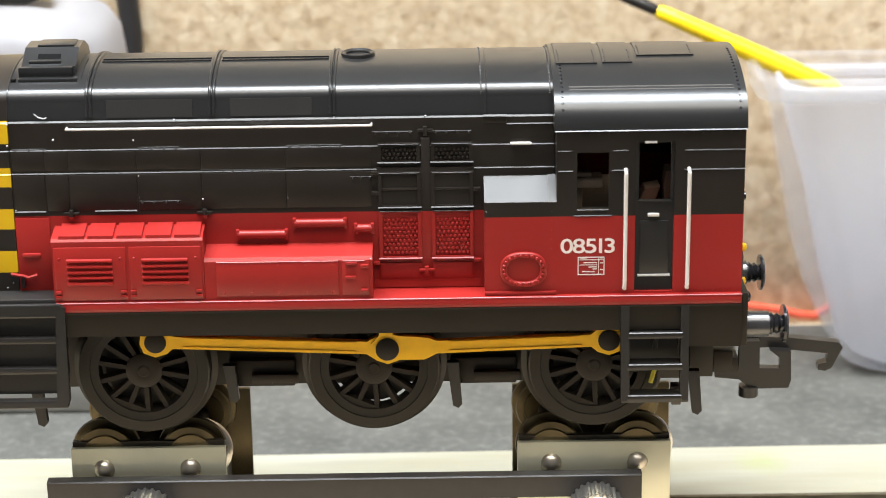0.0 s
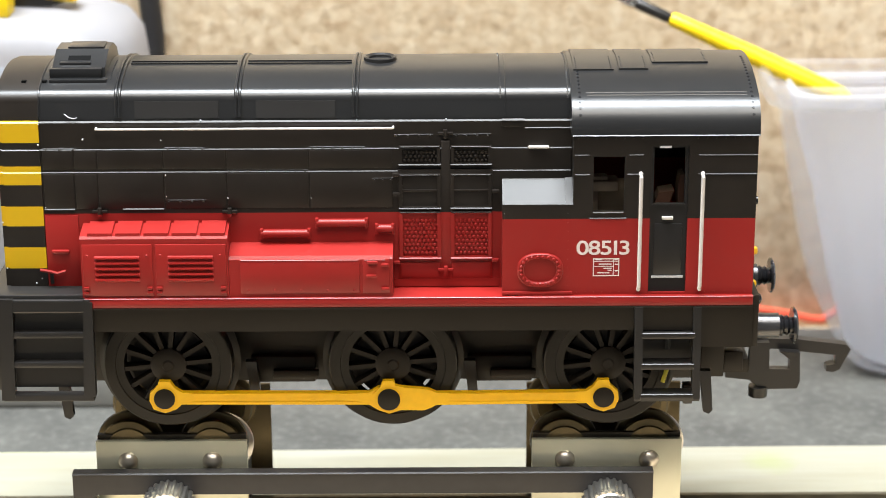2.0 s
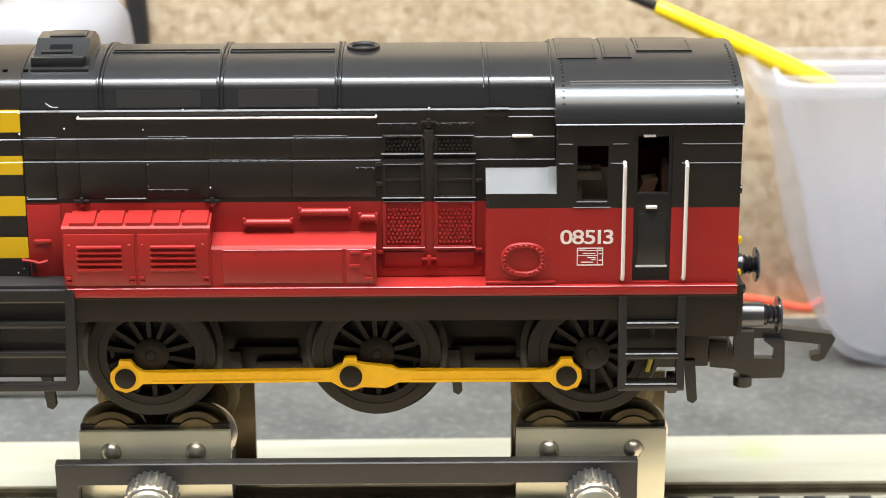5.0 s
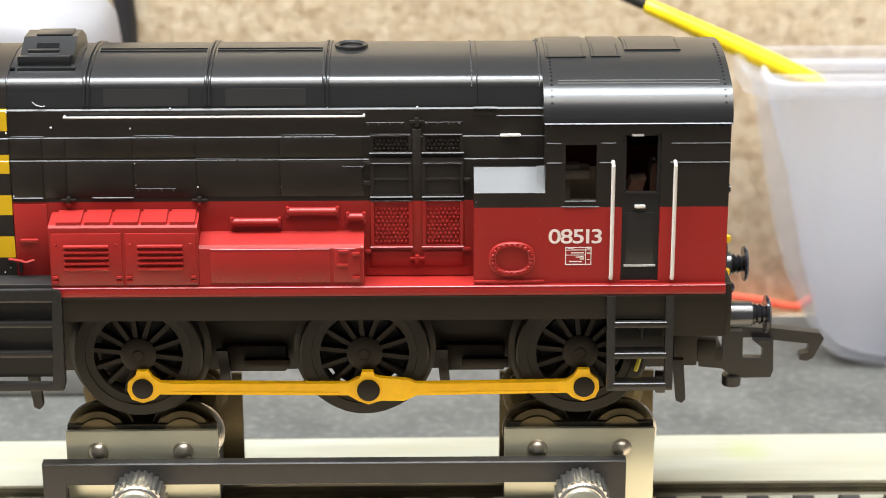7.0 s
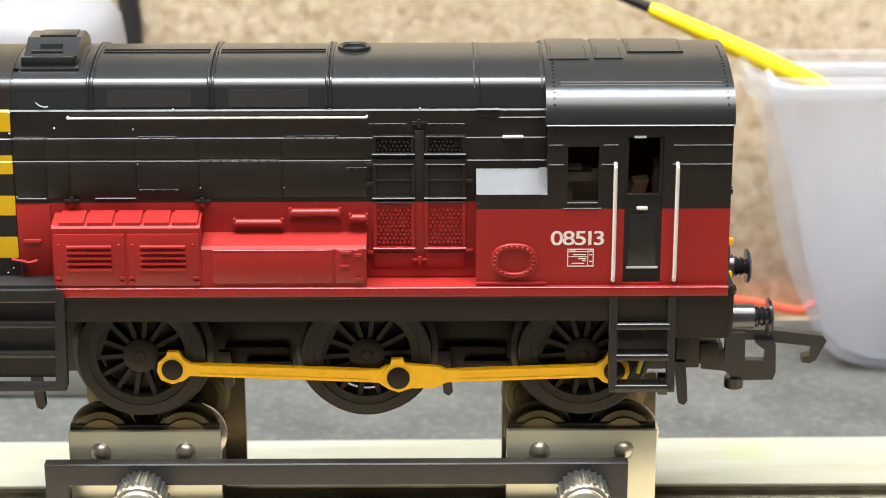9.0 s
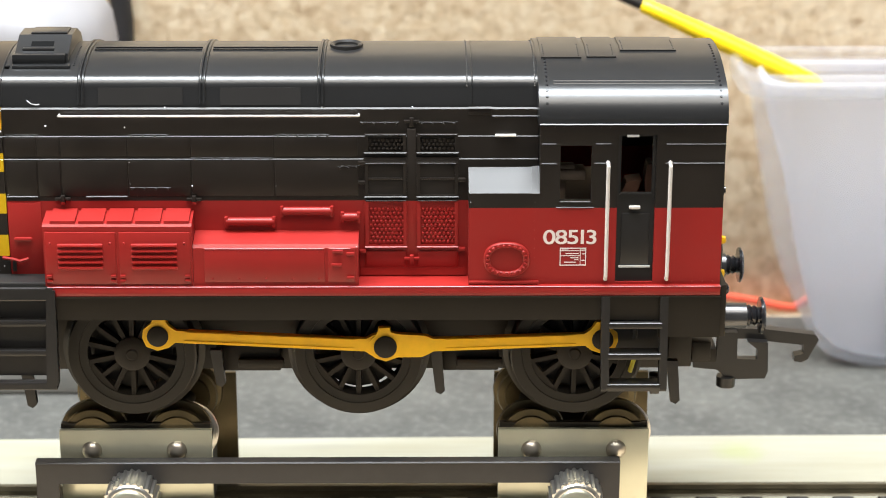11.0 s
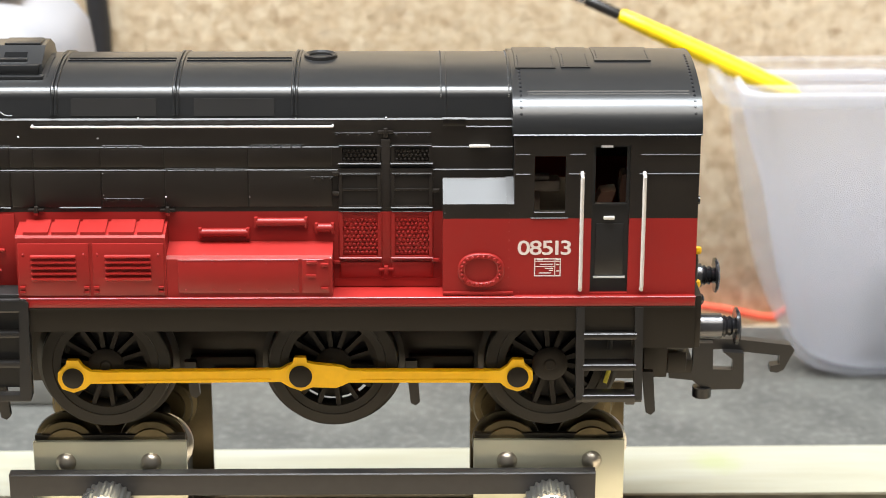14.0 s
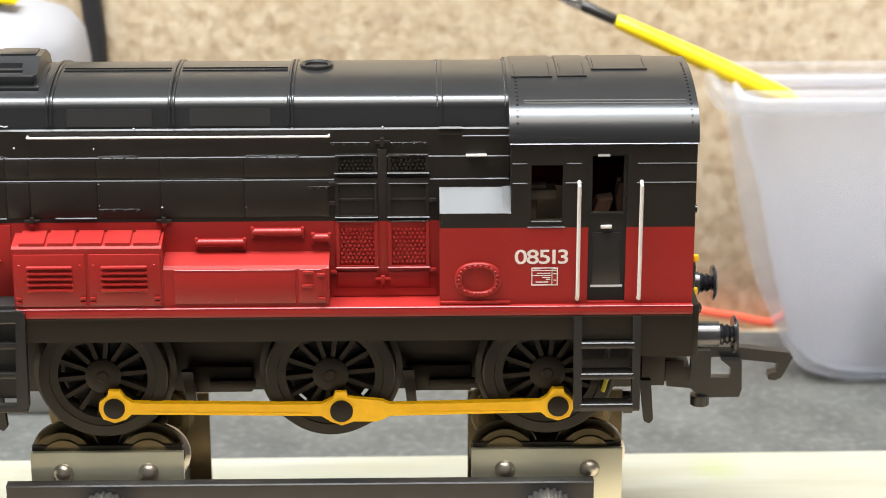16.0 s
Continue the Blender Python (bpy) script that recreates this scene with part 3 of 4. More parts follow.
def build_cab():
    x0, x1 = 26.3, 52.9
    window, door = (29.2, 33.7, 33.4, 41.7), (37.5, 43.0, 20.9, 43.3)
    for sgn in (-1, 1):
        bm = bmesh.new()
        ya, yb = sorted((sgn * 16.5, sgn * 15.6))
        wall_with_holes(bm, (x0, x1), (20.6, 45.0), [window, door] if sgn < 0 else [window, (38.0, 42.5, 34.4, 42.9)], ya, yb)
        part("cab_side", bm, body_paint, loco, "black over red cab side", smooth=0)
        if sgn > 0:
            continue
        ya, yb = sorted((sgn * 15.95, sgn * 15.3))
        bm = bmesh.new()
        wall_with_holes(bm, (37.2, 43.3), (20.9, 43.6), [(38.0, 42.5, 34.4, 42.9)], ya, yb)
        cab_door = part("cab_door", bm, black_plastic, loco, "recessed black cab door", smooth=0)
        if sgn < 0:
            part("door_sill", made(box, 37.9, 42.6, -16.25, -15.9, 34.2, 34.45), black_plastic, cab_door)
            part("door_panel", made(box, 38.2, 42.3, -16.1, -15.9, 23.4, 31.4, bevel=0.1), black_plastic, cab_door)
            part("door_kick_strip", made(box, 38.0, 42.6, -16.3, -15.9, 23.1, 23.35), grey_wire, cab_door)
            part("door_handle", made(box, 39.3, 40.9, -16.5, -15.9, 32.1, 32.55, bevel=0.1), white_wire, cab_door, "white door handle")
            part("door_top_catch", made(box, 38.7, 40.4, -16.5, -15.9, 42.95, 43.4, bevel=0.05), pale_grey, cab_door)
    for x, name in ((x0, "cab_front"), (x1 - 0.9, "cab_back")):
        part(name, made(box, x + 0.01, x + 0.89, -15.55, 15.55, 20.6, 45.5), body_paint, loco, smooth=0)
    part("cab_floor", made(box, x0 + 1, x1 - 1, -15.2, 15.2, 20.7, 21.4), cab_dark, loco)
    desk = bmesh.new()
    box(desk, 28.0, 36.5, -9.0, 9.0, 21.4, 31.0, 0.3)
    box(desk, 28.2, 33.2, -12.4, -9.0, 35.2, 36.8, 0.3)
    box(desk, 28.4, 31.6, -12.2, -10.4, 36.85, 37.5, 0.2)
    box(desk, 28.6, 30.4, -11.0, -9.4, 30.8, 35.3, 0.3)
    part("control_desk", desk, cab_dark, loco, "dark control desk inside the cab")
    seat = bmesh.new()
    prism(seat, [(38.4, 33.0), (40.6, 33.0), (41.4, 35.3), (39.2, 35.0)], "y", -12.4, -9.0)
    box(seat, 38.6, 41.0, -12.0, -9.2, 21.5, 33.0, 0.3)
    prism(seat, [(42.0, 33.0), (42.9, 33.0), (43.2, 36.0), (42.9, 37.8), (42.2, 37.6), (41.9, 35.5)], "y", -12.4, -9.0)
    part("cab_seat", seat, cab_tan, loco, "brown seat inside the cab")
    # roof shell
    bm = bmesh.new()
    prism(bm, cab_roof_profile(), "x", x0 - 0.3, x1 + 0.2)
    roof = part("cab_roof", bm, roof_paint, loco, "curved satin black cab roof", smooth=25)
    part("cab_eave", made(ledge, x0 - 0.2, x1 + 0.15, -16.7, 44.9, 0.6), roof_paint, roof, smooth=0)
    bm = bmesh.new()
    for k in range(20):
        x = 27.0 + k * 1.32
        if not 37.0 < x < 43.4:
            rivet(bm, x, -16.55, 44.5, 0.15)
    part("riveted_seam", bm, body_paint, roof)
    for x in (27.2, 52.1):
        bm = bmesh.new()
        pts = [p for p in cab_roof_profile() if p[0] < 0.1]
        run = 0.0
        for (ya, za), (yb, zb) in zip(pts, pts[1:]):
            step = math.hypot(yb - ya, zb - za)
            while run < step:
                f = run / step
                y, z = ya + f * (yb - ya), za + f * (zb - za)
                if z > 47.0:
                    rivet(bm, x, y, z, 0.3, (0, -(zb - za), yb - ya))
                run += 1.05
            run -= step
        part("riveted_seam", bm, buffer_black, roof)
    # raised beads and hatches
    for y, z in ((-13.25, 49.98), (-12.6, 50.22)):
        part("roof_bead", made(tube, [(28.2, y, z), (51.4, y, z)], 0.2, 8), roof_paint, roof)
    def crown(y):
        p = cab_roof_profile()
        for (ya, za), (yb, zb) in zip(p, p[1:]):
            if ya <= y <= yb:
                return za + (zb - za) * (y - ya) / (yb - ya)
        return p[0][1]
    for a, b, front in ((26.7, 32.6, -6.4), (33.4, 37.7, -6.2), (38.5, 46.8, -3.6)):
        steps = [front + (6.5 - front) * k / 8 for k in range(9)]
        bm = bmesh.new()
        prism(bm, [(y, crown(y) + 0.24) for y in steps] + [(y, crown(y) - 0.3) for y in steps[::-1]], "x", a, b)
        part("roof_hatch", bm, roof_paint, roof, smooth=20)
        bm = bmesh.new()
        for k in range(7):
            yy = front + 0.5 + k * 0.8
            rivet(bm, b - 0.4, yy, crown(yy) + 0.24, 0.15, (0, 0, 1))
            rivet(bm, a + 0.4, yy, crown(yy) + 0.24, 0.15, (0, 0, 1))
        part("riveted_seam", bm, roof_paint, roof)
    # rain strips
    for a, b, z in ((26.5, 28.5, 41.95), (34.3, 36.4, 41.95), (44.4, 52.85, 41.9), (26.5, 28.6, 39.0), (34.1, 36.5, 39.05), (44.3, 52.85, 39.05),
                    (28.7, 34.1, 32.4), (29.2, 33.6, 33.25)):
        part("rain_strip", made(ledge, a, b, -16.48, z, 0.5), body_paint, loco, smooth=0)
    bm = bmesh.new()
    for k in range(8):
        rivet(bm, 27.0 + k * 1.25, -16.5, 21.05, 0.13)
    for k in range(5):
        rivet(bm, 45.8 + k * 1.5, -16.5, 21.05, 0.13)
    part("riveted_seam", bm, body_paint, loco)
    for x in (36.05, 45.0):
        bm = made(tube, [(x, -16.4, 39.2), (x, -17.1, 39.15), (x, -17.3, 38.8), (x, -17.3, 22.0), (x, -17.15, 21.6), (x, -16.4, 21.5)], 0.29, 10)
        part("cab_handrail", bm, white_wire, loco, "white cab handrail")
    # small lens fitting on the cab back
    part("tail_lamp", made(cyl, "x", (53.05, -15.0, 34.6), 0.6, 0.5, 12), buffer_black, loco)


def letters(text, name, x, z, size, y, parent, material, widen=1.0):
    cu = bpy.data.curves.new(name, "FONT")
    cu.body, cu.size, cu.extrude, cu.offset, cu.space_character = text, size * MM, 0.02 * MM, 0.011 * size * MM, 0.90
    for k, c in enumerate(text):
        if c == "1":
            cu.body_format[k - 1].kerning = cu.body_format[k].kerning = -8
    tmp = bpy.data.objects.new(name, cu)
    me = bpy.data.meshes.new_from_object(tmp)
    bpy.data.objects.remove(tmp)
    me.materials.clear()
    me.materials.append(material)
    lo = min(v.co.x for v in me.vertices)
    hi = max(v.co.x for v in me.vertices)
    f = widen * MM / (hi - lo)
    for v in me.vertices:
        v.co = Vector((x * MM + (v.co.x - lo) * f, y * MM - v.co.z, z * MM + v.co.y))
    ob = new(name, me)
    ob.parent = parent
    return ob


def build_lettering():
    ob = letters("08513", "running_number", 26.9, 26.86, 3.05, -16.54, loco, white_ink, widen=7.75)
    ob["label"] = "white painted running number"
    bm = bmesh.new()
    a, b, c, d = 29.35, 33.2, 23.5, 26.25
    wall_with_holes(bm, (a, b), (c, d), [(a + 0.14, b - 0.14, c + 0.14, d - 0.14)], -16.56, -16.5)
    box(bm, a, b, -16.56, -16.5, 25.75, 25.85)
    box(bm, a, 32.3, -16.56, -16.5, 24.98, 25.06)
    box(bm, 32.3, 32.4, -16.56, -16.5, c, d)
    for x0, x1, z in ((29.7, 30.6, 26.05), (32.5, 33.0, 26.05), (30.2, 32.1, 25.35), (30.9, 32.1, 24.7), (31.5, 32.1, 24.4), (30.0, 31.8, 24.0), (32.55, 33.0, 25.3), (32.55, 33.0, 24.3)):
        box(bm, x0, x1, -16.56, -16.5, z - 0.06, z + 0.08)
    part("data_panel", bm, white_ink, loco, "small white printed data panel", smooth=0)


def build_tanks():
    """Louvred battery box and plain box on the footplate."""
    bm = bmesh.new()
    prism(bm, [(-16.9, 20.6), (-16.9, 29.7), (-16.6, 30.1), (-12.6, 30.9), (-12.6, 20.6)], "x", -45.7, -24.1)
    b1 = part("battery_box", bm, red_paint, loco, "bright red louvred battery box", smooth=0)
    for k in range(5):
        a = -44.6 + k * 4.12
        bm = bmesh.new()
        prism(bm, [(-16.65, 30.0), (-16.6, 30.5), (-12.9, 31.25), (-12.8, 30.7)], "x", a, a + 3.6)
        part("lid_pad", bm, red_paint, b1, smooth=0)
    for a, b in ((-45.4, -35.2), (-34.7, -24.4)):
        door = part("box_door", made(box, a, b, -17.05, -16.8, 20.9, 28.9, bevel=0.1), red_paint, b1)
        for k in range(5):
            z = 23.38 + k * 0.85
            bm = bmesh.new()
            prism(bm, [(-17.0, z - 0.3), (-17.5, z + 0.12), (-17.45, z + 0.3), (-17.0, z + 0.42)], "x", a + 1.8, b - 1.9)
            part("louvre", bm, red_paint, door, smooth=0)
        bm = bmesh.new()
        for x in (a + 0.7, b - 0.8):
            rivet(bm, x, -17.1, 27.2, 0.25)
        part("riveted_seam", bm, red_paint, door)
        for x in (a + 0.4, b - 0.5):
            for z in (21.5, 22.2):
                part("box_hinge", made(box, x - 0.4, x + 0.4, -17.35, -16.9, z - 0.2, z + 0.2, bevel=0.1), red_paint, door)
    bm = bmesh.new()
    prism(bm, [(-16.9, 20.6), (-16.9, 26.4), (-16.55, 26.9), (-12.6, 27.8), (-12.6, 20.6)], "x", -24.05, 0.0)
    b2 = part("tool_box", bm, red_paint, loco, "plain bright red tool box", smooth=0)
    part("box_panel", made(box, -22.4, -4.9, -17.05, -16.8, 21.2, 26.5, bevel=0.08), red_paint, b2)
    part("box_panel", made(box, -4.4, -0.5, -17.05, -16.8, 21.2, 26.5, bevel=0.08), red_paint, b2)
    for a, e in ((-22.3, -5.0), (-4.2, -1.2)):
        part("panel_bead", made(ledge, a, e, -17.03, 26.35, 0.35), red_paint, b2, smooth=0)
    bm = bmesh.new()
    for k in range(5):
        rivet(bm, -21.3 + k * 3.9, -17.05, 21.7, 0.25)
        rivet(bm, -21.3 + k * 3.9, -17.05, 25.9, 0.2)
    part("riveted_seam", bm, red_paint, b2)
    for x0, x1, z in ((-3.9, -2.4, 23.9), (-1.7, -0.6, 25.6), (-1.7, -0.6, 21.9), (-3.8, -2.2, 26.0)):
        part("box_catch", made(box, x0, x1, -17.4, -16.9, z - 0.22, z + 0.22, bevel=0.1), red_paint, b2)


def build_frames():
    part("footplate", made(box, -45.5, 53.0, -17.2, 17.2, 18.95, 20.6, bevel=0.25), red_paint, loco, "red footplate edge")
    part("front_plate", made(box, -60.0, -45.55, -16.9, 16.9, 19.6, 21.1, bevel=0.3), black_plastic, loco)
    for sgn in (-1, 1):
        bm = bmesh.new()
        ya, yb = sorted((sgn * 16.8, sgn * 15.8))
        prism(bm, [(-45.5, 18.9), (-45.5, 15.2), (44.0, 15.1), (44.0, 12.4), (53.1, 12.3), (53.1, 18.9)], "y", ya, yb)
        part("valance", bm, dark_frame, loco, "black side frame", smooth=0)
    part("footplate_bead", made(box, -45.5, 53.0, -17.3, -16.9, 18.8, 18.98), dark_frame, loco)
    part("footplate_lip", made(ledge, -45.5, 53.0, -17.15, 20.47, 0.4), red_paint, loco, smooth=0)
    part("buffer_beam", made(box, 53.0, 54.0, -16.5, 16.5, 12.3, 20.4, bevel=0.1), dark_frame, loco)
    part("buffer_beam", made(box, -60.5, -59.5, -16.5, 16.5, 8.0, 20.4, bevel=0.1), dark_frame, loco)
    part("chassis_block", made(box, -47.0, 46.0, -6.2, 6.2, 3.0, 18.6, bevel=0.4), dark_frame, loco)
    for x in (-17.3, 16.0):
        part("brake_beam", made(box, x - 5.0, x + 5.0, -7.5, 7.5, 3.2, 7.5, bevel=0.4), dark_frame, loco)
        part("brake_rod", made(box, x - 1.5, x + 5.5, -8.6, -7.55, 4.2, 5.6, bevel=0.2), dark_frame, loco)
    for x, z0, z1, y in ((11.4, 0.2, 7.5, -9.0), (-50.2, -0.4, 6.0, -12.5), (46.9, 0.0, 7.0, -12.5), (-22.0, 1.5, 7.5, -9.0)):
        bm = bmesh.new()
        prism(bm, [(x - 0.9, z1), (x + 0.8, z1), (x + 1.3, z0 + 0.6), (x + 0.7, z0), (x - 0.1, z0 + 0.4)], "y", y - 0.6, y + 0.6)
        part("brake_hanger", bm, black_plastic, loco)
    bm = bmesh.new()
    box(bm, 43.5, 45.0, -14, -12, 2.0, 5.0, 0.2)
    part("sand_pipe", bm, black_plastic, loco)
    part("drag_box", made(box, 47.0, 50.6, -6.6, -4.4, 3.4, 12.2, bevel=0.25), dark_frame, loco)
    part("drag_box", made(box, 50.6, 53.6, -6.2, -4.4, 4.2, 7.4, bevel=0.25), dark_frame, loco)
    # cab steps
    bm = bmesh.new()
    prism(bm, [(35.55, 18.9), (36.8, 18.9), (37.0, 4.4), (35.8, 4.4)], "y", -17.5, -16.0)
    prism(bm, [(44.2, 18.9), (45.4, 18.9), (45.6, 4.3), (44.4, 4.3)], "y", -17.5, -16.0)
    steps = part("cab_steps", bm, black_plastic, loco, "black ladder steps below the cab", smooth=0)
    for z in (14.9, 10.0, 5.15):
        tread = part("step_tread", made(box, 36.7, 44.6, -17.6, -15.2, z - 0.95, z, bevel=0.06), black_plastic, steps)
        part("tread_edge", made(ledge, 36.8, 44.5, -17.55, z - 0.1, 0.55), black_plastic, tread, smooth=0)
    part("step_back", made(box, 36.4, 44.6, -13.2, -12.9, 9.0, 18.9), black_plastic, steps)
    part("step_foot", made(box, 35.8, 45.6, -17.45, -16.0, 3.9, 4.8, bevel=0.1), black_plastic, steps)
    bm = made(tube, [(41.6, -12.2, 10.0), (41.2, -12.6, 7.5), (40.5, -12.9, 5.2)], 0.35, 8)
    part("pickup_wire", bm, wire_yellow, loco, "yellow-green wire behind the steps")
    for path in ([(37.2, -13.8, 18.2), (38.4, -13.9, 17.2), (39.2, -14.0, 15.8)], [(40.6, -14.2, 13.8), (41.0, -14.2, 12.6), (40.9, -14.2, 11.2)]):
        part("pickup_wire", made(tube, path, 0.42, 8), bar_black, loco, "dark grey wire behind the steps")
    # front steps
    bm = bmesh.new()
    prism(bm, [(-58.0, 20.6), (-56.0, 20.6), (-56.6, 5.2), (-58.6, 4.6)], "y", -17.6, -16.0)
    prism(bm, [(-45.6, 20.6), (-44.3, 20.0), (-44.6, 5.2), (-46.4, 4.6)], "y", -17.6, -16.0)
    box(bm, -57.6, -44.6, -17.55, -16.0, 18.4, 20.5, 0.3)
    box(bm, -58.4, -44.8, -17.55, -16.0, 4.4, 5.5, 0.2)
    front = part("front_steps", bm, black_plastic, loco, "black framed front steps", smooth=20)
    for z in (15.4, 10.7, 5.6):
        part("step_tread", made(box, -56.9, -45.4, -17.5, -16.15, z - 0.9, z, bevel=0.08), black_plastic, front)
    part("step_back", made(box, -57.0, -45.4, -16.1, -15.6, 6.2, 19.0), black_plastic, front)
    part("guard_iron", made(box, -61.2, -58.9, -14.5, -13.4, 5.0, 19.4, bevel=0.3), black_plastic, loco)


def build_ends():
    for y in (-11.4, 11.4):
        bm = made(turned, "x", (53.9, y, 13.7), [(0, 2.15), (0.4, 2.15), (0.5, 1.95), (3.9, 1.9), (4.0, 1.4)], 28)
        buf = part("buffer", bm, buffer_metal, loco, "turned metal buffer")
        bm = made(turned, "x", (57.8, y, 13.7), [(0, 1.45), (0.5, 1.65), (0.9, 1.3), (1.3, 1.55), (1.7, 1.2), (2.0, 1.3), (2.05, 2.75), (2.4, 2.85), (2.75, 2.3), (2.85, 0.6)], 32)
        part("buffer_head", bm, buffer_black, buf, "glossy black buffer head")
    part("end_knob", made(turned, "x", (53.6, -14.2, 19.0), [(0, 0.8), (0.5, 0.95), (0.9, 0.7), (1.1, 0.2)], 16), buffer_black, loco)
    bm = made(tube, [(54.0, 5, 19.9), (56.0, 5, 20.0), (56.1, 5, 18.5), (56.0, 5, 15.2), (56.2, 5, 14.5)], 0.32, 8)
    pipe = part("brake_pipe", bm, black_plastic, loco)
    for z in (20.1, 14.6):
        part("pipe_end", made(turned, "z", (56.2, 5, z - 0.5), [(0, 0.55), (0.4, 0.7), (1.0, 0.55)], 12), rod_yellow, pipe, "yellow pipe fitting")
    # hook and bar coupling
    bm = bmesh.new()
    prism(bm, [(55.3, 7.6), (62.5, 7.4), (70.6, 6.4), (71.2, 5.6), (69.6, 2.3), (68.6, 1.8), (67.5, 2.0), (67.5, 2.9), (68.9, 3.2), (68.9, 4.7), (62.0, 5.5), (61.0, 5.8), (55.3, 5.8)], "y", -0.9, 0.9)
    coup = part("coupling", bm, black_plastic, loco, "black hook coupling")
    bm = bmesh.new()
    prism(bm, [(55.2, 7.4), (58.2, 7.4), (58.3, 3.0), (61.4, 2.9), (61.4, 4.6), (59.8, 5.9), (63.0, 5.7), (63.2, 0.9), (62.8, -0.3), (57.0, -0.4), (55.2, 1.2), (51.5, 1.6), (51.4, 3.4), (55.1, 3.6)], "y", -2.4, -0.95)
    part("coupling_loop", bm, black_plastic, coup)
    part("coupling_screw", made(cyl, "z", (56.8, -1.6, -0.9), 1.5, 1.6, 18), black_plastic, coup)
    part("coupling_mount", made(box, 46.0, 55.0, -3.0, 3.0, 2.6, 5.0, bevel=0.3), dark_frame, coup)


def wheel_mesh():
    """Spoked wheel on the y axis, face towards -y."""
    bm = bmesh.new()
    n = 56
    prof = [(-1.35, 6.7), (-1.4, 7.9), (-1.6, 8.0), (-1.6, 9.5), (-1.45, 9.7), (0.6, 9.85), (0.95, 10.2), (1.25, 10.75), (1.6, 10.7), (1.7, 6.7)]
    rings = [[bm.verts.new((r * math.cos(2 * math.pi * k / n), y, r * math.sin(2 * math.pi * k / n))) for k in range(n)] for y, r in prof]
    for a, b in zip(rings, rings[1:] + rings[:1]):
        for k in range(n):
            bm.faces.new((a[k], a[(k + 1) % n], b[(k + 1) % n], b[k]))
    return bm


def hub_mesh():
    return made(turned, "y", (0, -1.75, 0), [(0, 0.7), (0.2, 0.95), (0.2, 1.2), (0.25, 2.3), (0.45, 2.7), (2.7, 2.7)], 28)


def spoke_mesh():
    bm = bmesh.new()
    v = [bm.verts.new(p) for p in ((2.4, -1.1, -0.36), (6.9, -1.1, -0.34), (6.9, -1.1, 0.34), (2.4, -1.1, 0.36), (2.4, 0.7, -0.5), (6.9, 0.7, -0.46), (6.9, 0.7, 0.46), (2.4, 0.7, 0.5))]
    for f in ((0, 1, 2, 3), (7, 6, 5, 4), (0, 4, 5, 1), (1, 5, 6, 2), (2, 6, 7, 3), (3, 7, 4, 0)):
        bm.faces.new([v[i] for i in f])
    return bm


def weight_mesh():
    pts = []
    for k in range(11):
        a = radians(180 - 34 + 68 * k / 10)
        pts.append((6.9 * math.cos(a), 6.9 * math.sin(a)))
    return made(prism, pts, "y", -1.15, 0.6)


wheels, rods = [], []


def build_wheels():
    hub_me, tyre = mesh_of("hub", hub_mesh(), wheel_black, 30), mesh_of("tyre", wheel_mesh(), tyre_metal, 30)
    spoke_me, boss_me = mesh_of("spoke", spoke_mesh(), wheel_black, 0), mesh_of("crank_boss", made(turned, "y", (CRANK, -1.7, 0), [(0, 1.5), (0.2, 1.7), (2.0, 1.7)], 20), wheel_black)
    web_me = mesh_of("web", made(cyl, "y", (0, 0.6, 0), 5.9, 0.4, 32), wheel_black)
    weight_me = mesh_of("balance_weight", weight_mesh(), wheel_black, 30)
    for side in (-1, 1):
        for x in AXLES:
            hub = new("wheel", hub_me)
            hub.parent = loco
            hub["label"] = "spoked black driving wheel"
            for name, me in (("tyre", tyre), ("crank_boss", boss_me), ("balance_weight", weight_me), ("web", web_me)):
                new(name, me).parent = hub
            for k in range(14):
                spoke = new("spoke", spoke_me)
                spoke.parent = hub
                spoke.rotation_euler = (0, 2 * math.pi * k / 14, 0)
            wheels.append((hub, x, side))
            if side < 0:
                part("axle", made(cyl, "y", (x, 0, AXLE_Z), 1.5, 19.0, 14), dark_frame, loco)


